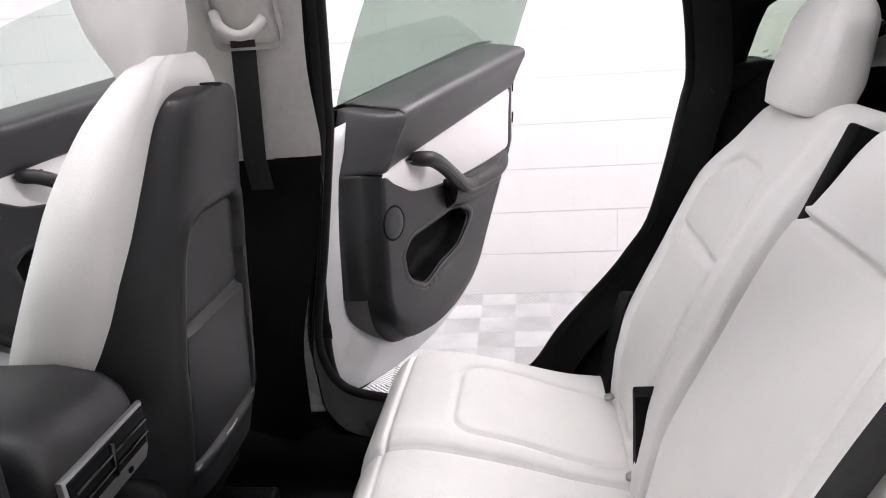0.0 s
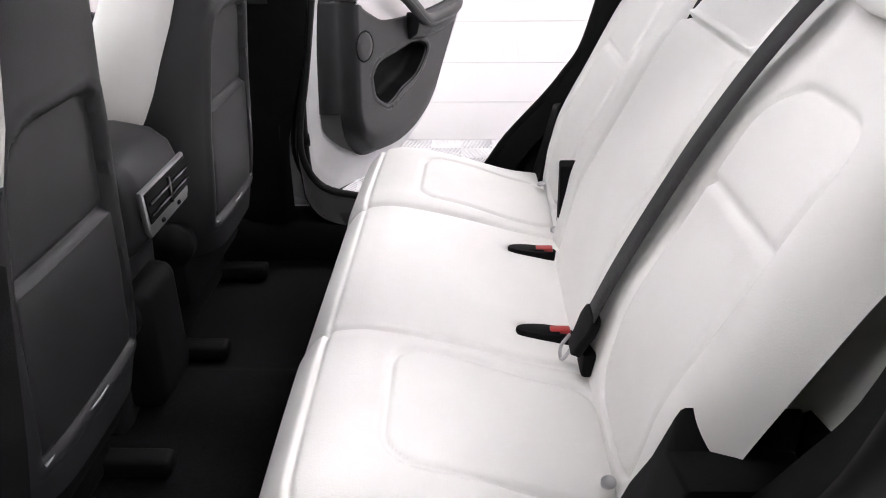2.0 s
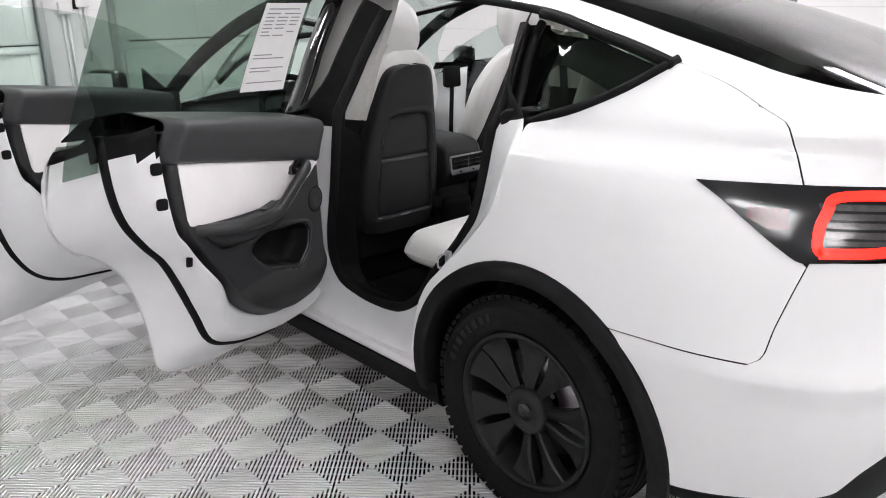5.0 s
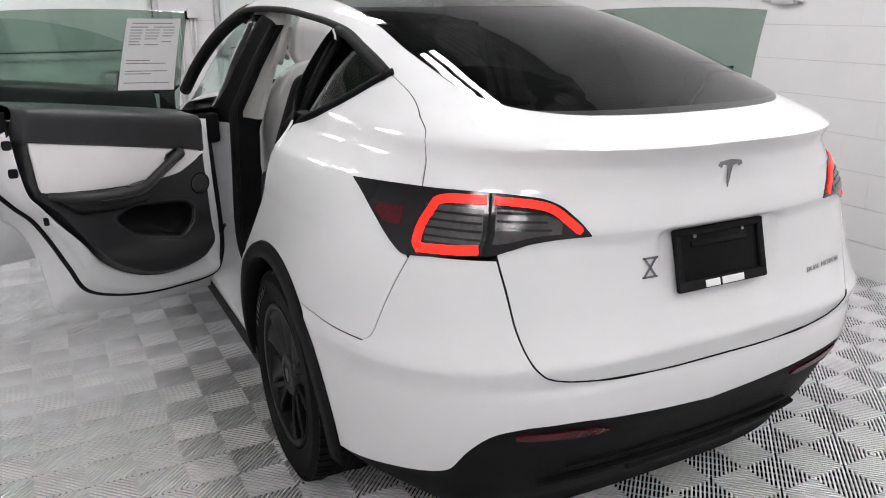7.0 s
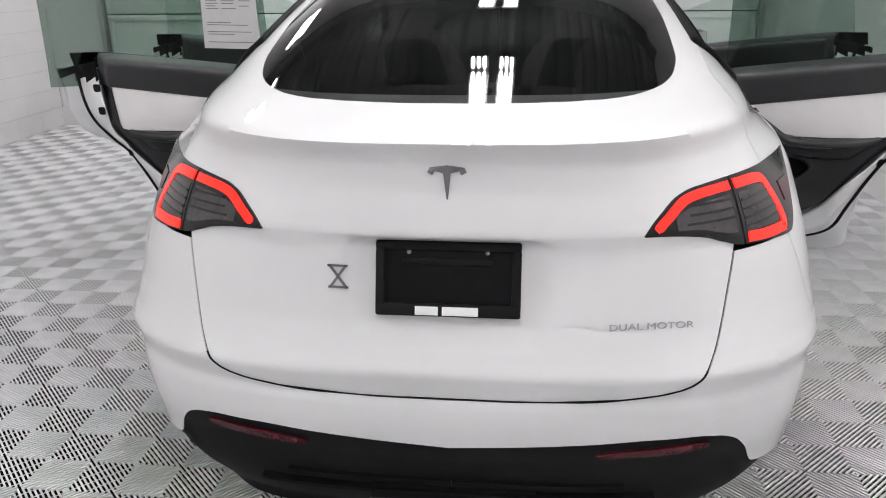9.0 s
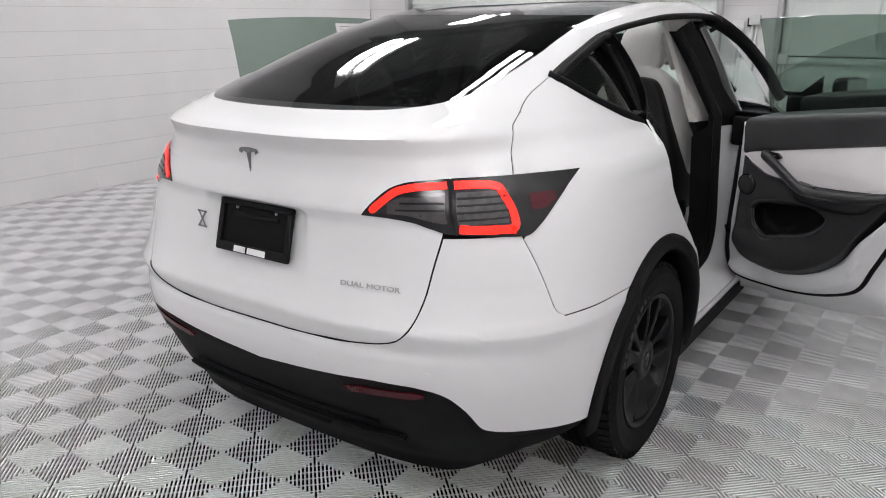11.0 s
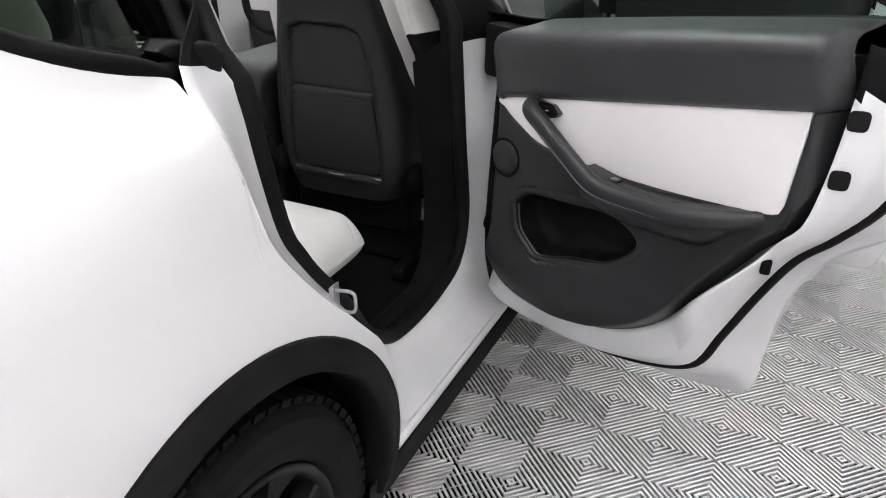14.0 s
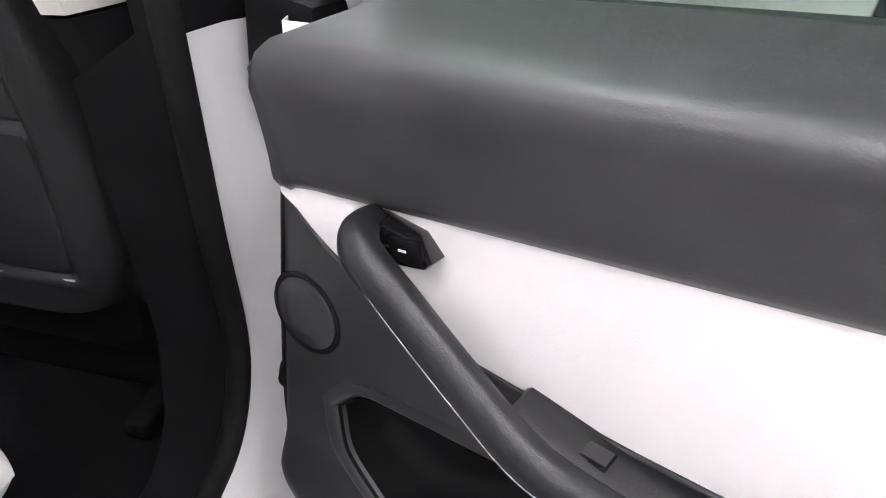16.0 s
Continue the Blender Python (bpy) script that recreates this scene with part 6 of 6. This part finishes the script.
def front_seat(sx):
    st = empty("front_seat", "white vinyl front seat with a dark plastic back shell", "car seat", pose(sx * 0.378, 0, 0), "front seats")
    HW = spline([0.54, 0.60, 0.68, 0.82, 0.95, 1.05, 1.15, 1.205, 1.225, 1.238, 1.245], [0.19, 0.222, 0.236, 0.222, 0.192, 0.166, 0.138, 0.118, 0.104, 0.082, 0.03])
    YB_ = spline([0.54, 0.66, 0.85, 1.05, 1.25], [1.205, 1.192, 1.178, 1.152, 1.118])
    WR = spline([0.54, 0.66, 0.8, 0.95, 1.15, 1.25], [0.36, 0.28, 0.17, 0.10, 0.05, 0.03])
    pocket = [(-0.150, 0.615), (0.150, 0.615), (0.146, 0.80), (0.126, 0.99), (0.110, 1.035), (0.07, 1.052), (-0.07, 1.052), (-0.110, 1.035), (-0.126, 0.99), (-0.146, 0.80)]
    rows = []
    for z in lin(0.545, 1.245, 126):
        r = []
        hw = HW(z)
        for u in lin(-1, 1, 90):
            x = hw * math.sin(u * math.pi / 2)
            y = YB_(z) + WR(z) * abs(u) ** 5 - 0.012 * (1 - u * u)
            sd = poly_dist((x, z), pocket)
            y += 0.016 * ease(-sd / 0.006) - 0.004 * groove(sd - 0.010, 0.008)
            if sd < 0:
                y -= 0.012 * ease((0.858 - z) / 0.008) * ease((-sd - 0.004) / 0.008)
                y += 0.004 * groove(z - 0.866, 0.004)
            r.append(Vector((x, y, z)))
        rows.append(r)
    sh = grid("back_shell", rows, M_BACK, st, "dark grey moulded back shell with a pocket", 0.004, flip=False)
    part("pocket_piping", tube_bm([(-0.146, 1.188, 0.614), (0.0, 1.180, 0.612), (0.146, 1.188, 0.614)], 0.0025, 6), M_SATIN, st, "pale pocket piping")
    # white seat back in front of the shell
    rows = []
    for k in lin(0, 1, 40):
        z = 0.60 + 0.70 * k
        hw = spline([0.50, 0.70, 0.9, 1.08, 1.2, 1.26, 1.295, 1.305], [0.19, 0.222, 0.250, 0.245, 0.195, 0.14, 0.085, 0.03])(min(z, 1.304))
        yb = YB_(max(0.58, min(z, 1.25))) + 0.022 + WR(max(0.58, min(z, 1.25))) * 0.30
        th = spline([0.50, 0.8, 1.1, 1.25, 1.305], [0.27, 0.23, 0.15, 0.10, 0.05])(z)
        r = []
        for a in lin(0, math.tau, 60):
            c, s_ = math.cos(a), math.sin(a)
            gx = abs(c) ** (2 / 3.0) * (1 if c > 0 else -1)
            gy = abs(s_) ** (2 / 3.0) * (1 if s_ > 0 else -1)
            x, y = hw * gx, yb + th / 2 + th / 2 * gy
            y += 0.004 * groove(abs(x) - hw * 0.78, 0.006) * (1 if gy < 0 else -1)
            r.append(Vector((x, y, z)))
        rows.append(r)
    grid("backrest", rows, M_LEATHER, st, "white stitched backrest", 0.0, flip=True)
    rows = []
    for k in lin(0, 1, 26):
        z = 1.255 + 0.245 * k
        wz = 0.082 + 0.038 * ease(k / 0.35) - 0.018 * k - 0.062 * max(0.0, (k - 0.58) / 0.42) ** 2.6
        dy = 0.034 + 0.030 * ease(k / 0.6) - 0.042 * max(0.0, (k - 0.66) / 0.34) ** 2.4
        cy = 1.212 + 0.030 * k
        r = []
        for a in lin(0, math.tau, 40):
            c, s_ = math.cos(a), math.sin(a)
            gx = abs(c) ** (2 / 3.2) * (1 if c > 0 else -1)
            gy = abs(s_) ** (2 / 3.2) * (1 if s_ > 0 else -1)
            px, py = wz * gx, dy * gy
            if gy < -0.3:
                py += 0.004 * groove(abs(px) - wz * 0.70, 0.006)
            r.append(Vector((px, cy + py, z)))
        rows.append(r)
    rows.append([sum(rows[-1], Vector()) / len(rows[-1])] * len(rows[-1]))
    grid("headrest", rows, M_LEATHER, st, "white stitched headrest", 0.0, flip=True)
    part("seat_base", box_bm((0.50, 0.52, 0.17), (0, 1.60, 0.50), 0.05, 4), M_LEATHER, st, "white seat cushion", angle=60)
    part("seat_foot", box_bm((0.40, 0.12, 0.16), (0, 1.31, 0.50), 0.03), M_BLACK, st, angle=40)
    part("plinth", box_bm((0.44, 0.50, 0.14), (0, 1.56, 0.365), 0.02), M_BLACK, st, angle=40)
    for hx in (-0.225, 0.225):
        part("recliner_cap", tube_bm([(hx - 0.02, 1.265, 0.60), (hx + 0.02, 1.265, 0.60)], 0.05, 20), M_BLACK, st, "black round recliner cap")
        part("seat_rail", box_bm((0.045, 0.42, 0.04), (hx * 0.85, 1.40, 0.315), 0.01), M_BLACK, st)
    return st


front_seat(-1)
front_seat(1)

# floor, console and side trim
cab = empty("cabin_lining", "black carpet and plastic lining of the cabin", "car interior", pose(0, 0, 0))
rows = [[Vector((x, y, 0.285 + 0.06 * math.exp(-(x / 0.12) ** 4) + (0.10 * ease((abs(x) - 0.66) / 0.08)))) for x in lin(-0.78, 0.78, 60)] for y in lin(0.40, 2.75, 30)]
grid("carpet", rows, M_CARPET, cab, "black carpet", 0.01, flip=True)
for side in (-1, 1):
    rows = [[Vector((x * side, y, z)) for x, z in ((0.80, 0.40), (0.775, 0.418), (0.73, 0.415), (0.69, 0.385), (0.675, 0.33), (0.67, 0.28))] for y in lin(0.55, 2.40, 20)]
    grid("sill_trim", rows, M_BLACK, cab, "black sill trim", 0.004, flip=side < 0)
    shear = Matrix(((1, 0, 0, 0), (0, 1, -0.25, 0.1425), (0, 0, 1, 0), (0, 0, 0, 1)))
    cover = [(-0.69, 0.50), (-0.56, 0.54), (-0.553, 0.58), (-0.563, 0.64), (-0.585, 0.70), (-0.597, 0.775), (-0.62, 0.735), (-0.69, 0.745)]
    prism("hinge_cover", [(x * -side, z) for x, z in cover], 0.33, 0.468, "y", M_BLACK, cab, "black plastic cover beside the seat back", 0.008, 3, shear)
    box("sill_plate_joint", (0.07, 0.003, 0.004), (side * 0.74, 1.05, 0.4195), M_RUBBER, cab, bevel=0.0005)
    # side trim round the boot below the quarter window
    SY = spline([0.30, 0.44, 0.61, 0.73, 0.86, 0.98, 1.07, 1.15, 1.24], [0.72, 0.69, 0.53, 0.43, 0.335, 0.30, 0.28, 0.255, 0.245])
    rows = []
    for z in lin(0.30, 1.185, 24):
        yf = SY(z)
        r = []
        for k in lin(0, 1, 12):
            y = yf + (-0.62 - yf) * k
            x = min(flank(max(y, -0.6), z, 0, 1).x - 0.03, 0.785) - 0.10 * ease(k / 0.14)
            r.append(Vector((x * side, y, z)))
        rows.append(r)
    grid("side_trim", rows, M_BLACK, cab, "black side trim beside the bench", 0.004, flip=side < 0)
    # black pillar lining that leaves a rounded three-cornered opening at the quarter window
    lip = [(0.175, 1.215), (0.172, 1.24), (0.163, 1.30), (0.155, 1.335), (0.135, 1.345), (0.08, 1.328), (0.0, 1.302), (-0.06, 1.281), (-0.08, 1.268), (-0.06, 1.254), (0.0, 1.236), (0.08, 1.215), (0.15, 1.197), (0.168, 1.201)]
    rim = []
    for y, z in lip:
        dy, dz = y - 0.09, (z - 1.27) * 1.4
        m = max(abs(dy), abs(dz), 1e-6)
        dy, dz = dy / m, dz / m
        yo = min(max(0.09 + dy * 0.30, -0.20), 0.33)
        zo = 1.27 + dz * 0.30
        zo = min(max(zo, max(belt(yo), 1.17) + 0.012), WTOP(yo) - 0.012)
        yo = min(yo, 0.19 + max(0.0, zo - 1.17) * 0.23)
        rim.append((yo, zo))
    rows = []
    for (y, z), (yo, zo) in zip(lip + lip[:1], rim + rim[:1]):
        r = []
        for k in (0, 0.06, 0.3, 0.55, 0.8, 1.0):
            yy, zz = y + (yo - y) * k, z + (zo - z) * k
            r.append(flank(yy, zz, -0.018 - 0.042 * ease((yy - 0.05) / 0.17) - 0.008 * ease(k / 0.3), side))
        rows.append(r)
    grid("quarter_lining", rows, M_BLACK, cab, "black lining round the quarter window", 0.003, flip=side > 0)
    rows = []
    for y in lin(0.26, -0.36, 18):
        r = []
        for k in lin(0, 1, 6):
            zt = WTOP(max(y, -0.21)) - 0.01 if y > -0.21 else 1.34 - (-0.21 - y) * 0.35
            q = flank(max(y, -0.55), zt, -0.02, 1)
            r.append(Vector(((q.x - 0.02 - 0.16 * k) * side, y, zt + 0.02 + 0.05 * math.sin(k * 1.4))))
        rows.append(r)
    grid("roof_trim", rows, M_BLACK, cab, "black roof side trim", 0.004, flip=side > 0)
    # middle pillar: black below, pale cloth above, with the belt and its guide
    def pillar(z0, z1, n, name, m, label):
        rows = []
        for z in lin(z0, z1, n):
            lean = 0.0 if z < 1.0 else (z - 1.0) * 0.34
            xi, xo = 0.700 - lean, 0.775 - lean
            wd = 0.06 * ease((0.75 - z) / 0.3)
            y0, y1 = 1.035 + 0.085 * ease((1.0 - z) / 0.42) - 0.03 * ease((z - 1.2) / 0.3) - 0.022 * ease((z - 1.0) / 0.1), 1.30
            r = [Vector((x * side, y, z)) for x, y in ((xo, y0 + 0.13), (xo - 0.02, y0 + 0.10), (xi + 0.03, y0 + 0.02), (xi + 0.008, y0 + 0.012), (xi, y0 + 0.04), (xi - 0.004 - wd * 0.3, 1.15), (xi + 0.005, 1.26), (xi + 0.02, y1), (xo, y1 + 0.06))]
            rows.append(r)
        grid(name, rows, m, cab, label, 0.004, flip=side < 0)
    pillar(0.405, 1.063, 14, "lower_pillar_trim", M_BLACK, "black lower pillar trim")
    pillar(1.067, 1.52, 10, "upper_pillar_trim", M_HEADLINER, "pale grey upper pillar trim")
    for za, zb, m_, lb_ in ((0.36, 1.07, M_JAMB, "white painted middle pillar"), (1.072, 1.50, M_GLOSSB, "black middle pillar cover")):
        rows = []
        for z in lin(za, zb, 12):
            rows.append([Vector((flank(y, max(z, 0.4), -0.03 if 1.285 < y < 1.35 else -0.07, side).x, y, z)) for y in (1.27, 1.29, 1.32, 1.345, 1.365)])
        grid("outer_pillar", rows, m_, cab, lb_, 0.004, flip=side > 0, crisp=False)
    rows = [[Vector(((0.690 - 0.0 if p[2] < 1.0 else 0.690 - (p[2] - 1.0) * 0.34 - 0.006) * side, p[1] + dy, p[2])) for dy in (-0.024, 0.024)] for p in [(0, 1.165, z) for z in lin(1.0, 1.07, 3)] + [(0, 1.165 - (z - 1.07) * 0.16, z) for z in lin(1.08, 1.34, 8)]]
    grid("belt_webbing", rows, M_BELT, cab, "black seat belt webbing", 0.002, flip=side < 0)
    gx = 0.690 - 0.36 * 0.34
    part("belt_guide", tube_bm(smooth_path([(side * (gx - 0.012), 1.075, 1.345), (side * (gx - 0.03), 1.09, 1.325), (side * (gx - 0.032), 1.12, 1.318), (side * (gx - 0.03), 1.15, 1.335), (side * (gx - 0.012), 1.165, 1.36)], 5), 0.010, 10), M_HEADLINER, cab, "grey belt guide")
    bmg = box_bm((0.012, 0.13, 0.17), (0, 0, 0), 0.02, 3)
    g_ = part("belt_guide_plate", bmg, M_HEADLINER, cab, angle=50)
    g_.matrix_basis = pose(side * (gx - 0.006), 1.115, 1.375, 0, -19 * side, 0)
console = empty("centre_console", "dark centre console with rear air vents", "console", pose(0, 0, 0))
prism("console_body", [(1.30, 0.30), (1.27, 0.66), (1.215, 0.705), (1.195, 0.73), (1.195, 0.82), (1.205, 0.85), (1.235, 0.875), (1.30, 0.888), (1.75, 0.885), (2.3, 0.78), (2.3, 0.30)], -0.112, 0.112, "x", M_BACK, console, "dark grey console body", 0.03, 4)
prism("vent_bezel", [(-0.100, 0.745), (-0.09, 0.732), (0.09, 0.732), (0.100, 0.745), (0.105, 0.82), (-0.105, 0.82)], 1.186, 1.197, "y", M_SATIN, console, "satin silver vent surround", 0.004)
prism("vent_opening", [(-0.092, 0.758), (0.092, 0.758), (0.098, 0.814), (-0.098, 0.814)], 1.182, 1.192, "y", M_BLACK, console, "black vent opening", 0.003)
for k in range(2):
    for sx in (-0.048, 0.048):
        box("vent_slat", (0.088, 0.012, 0.006), (sx, 1.183, 0.775 + k * 0.02), M_GLOSSB, console, bevel=0.002)
box("vent_divider", (0.008, 0.012, 0.05), (0, 1.183, 0.786), M_GLOSSB, console, bevel=0.002)
for sx in (-0.04, 0.04):
    box("usb_port", (0.010, 0.004, 0.007), (sx, 1.1845, 0.744), M_BLACK, console, bevel=0.001)
box("console_foot", (0.17, 0.10, 0.26), (0, 1.28, 0.48), M_BLACK, console, bevel=0.03, seg=4)
dash = empty("dashboard", "dark dashboard with a pale strip", "dashboard", pose(0, 0, 0))
prism("dash_body", [(2.22, 0.62), (2.18, 0.86), (2.20, 0.93), (2.30, 0.97), (2.66, 0.98), (2.66, 0.5), (2.3, 0.45)], -0.70, 0.70, "x", M_BACK, dash, "dark dashboard body", 0.03, 4)
box("dash_strip", (1.34, 0.02, 0.05), (0, 2.178, 0.895), M_INSERT, dash, "pale dashboard strip", bevel=0.006)
box("screen", (0.37, 0.015, 0.22), (0, 2.10, 1.02), M_GLOSSB, dash, "black centre screen", bevel=0.006, rot=(-8, 0, 0))
wheel_e = empty("steering_wheel", "black steering wheel behind the dashboard screen", "steering wheel", pose(-0.378, 2.02, 0.98, 68))
ring_ = [(0.175 * math.cos(a), 0.165 * math.sin(a), 0) for a in lin(0, math.tau, 40)]
part("rim", tube_bm(ring_, 0.016, 10), M_BLACK, wheel_e)
part("hub", box_bm((0.12, 0.09, 0.04), (0, 0, -0.01), 0.018, 3), M_BLACK, wheel_e, angle=50)
part("spoke", box_bm((0.30, 0.03, 0.02), (0, 0, -0.005), 0.008), M_BLACK, wheel_e, angle=50)
part("column", tube_bm([(0, 0, -0.02), (0, 0, -0.24)], 0.035, 16), M_BLACK, wheel_e)
mirror_in = empty("rear_view_mirror", "black rear view mirror", "mirror", pose(0, 1.93, 1.40))
part("shell", box_bm((0.24, 0.03, 0.06), (0, 0, 0), 0.012, 3), M_BLACK, mirror_in, angle=50)
part("stalk", tube_bm([(0, 0.01, 0.02), (0, 0.06, 0.08)], 0.012, 10), M_BLACK, mirror_in)

# ---------- on the walls ----------
bracket = empty("wall_box", "white painted conduit box on the block wall", "conduit box", pose(XR, 1.13, 1.60))
part("box", box_bm((0.05, 0.16, 0.06), (-0.026, -0.02, -0.03), 0.006), M_CONDUIT, bracket, angle=40)
for dy in (-0.13, 0.12):
    part("clip", box_bm((0.04, 0.05, 0.09), (-0.021, dy, 0.0), 0.006), M_CONDUIT, bracket, angle=40)
part("conduit", tube_bm([(-0.022, -0.02, -0.02), (-0.022, -0.02, 2.2)], 0.013, 10), M_CONDUIT, bracket)
part("conduit", tube_bm([(-0.022, 0.13, 0.05), (-0.022, 0.13, 2.2)], 0.011, 10), M_CONDUIT, bracket)
for cx, z0, bz in ((-0.30, 0.85, 1.42), (0.12, 0.75, 1.12), (-0.16, 1.47, 1.47)):
    c_ = empty("wall_conduit", "painted conduit with a small box on the front wall", "conduit", pose(cx, YF, 0), "front wall conduits")
    part("pipe", tube_bm([(0, -0.02, z0 - 0.35), (0, -0.02, bz)], 0.012, 8), M_CONDUIT, c_)
    part("pipe", tube_bm([(0.04, -0.02, z0 - 0.45), (0.04, -0.02, bz)], 0.012, 8), M_CONDUIT, c_)
    part("box", box_bm((0.10, 0.05, 0.09), (0.02, -0.026, bz + 0.02), 0.006), M_CONDUIT, c_, angle=40)
sw = empty("light_switch", "dark switch on the front wall", "switch", pose(-0.185, YF, 1.47))
part("plate", box_bm((0.05, 0.02, 0.08), (0, -0.0105, 0), 0.004), M_BLACK, sw, angle=40)


# ---------- floor tiles nearest the camera's way, one by one ----------
tile_mesh = []
for k in (0, 1):
    m_ = bpy.data.meshes.new("floor_tile")
    m_.from_pydata(SQ[k][0], [], SQ[k][1])
    m_.materials.append(M_RIB)
    tile_mesh.append(m_)
for i, j, x, y in NEAR:
    t_ = new("floor_tile", tile_mesh[(i + j) % 2])
    t_.parent = floor
    t_.location = (x, y, 0)
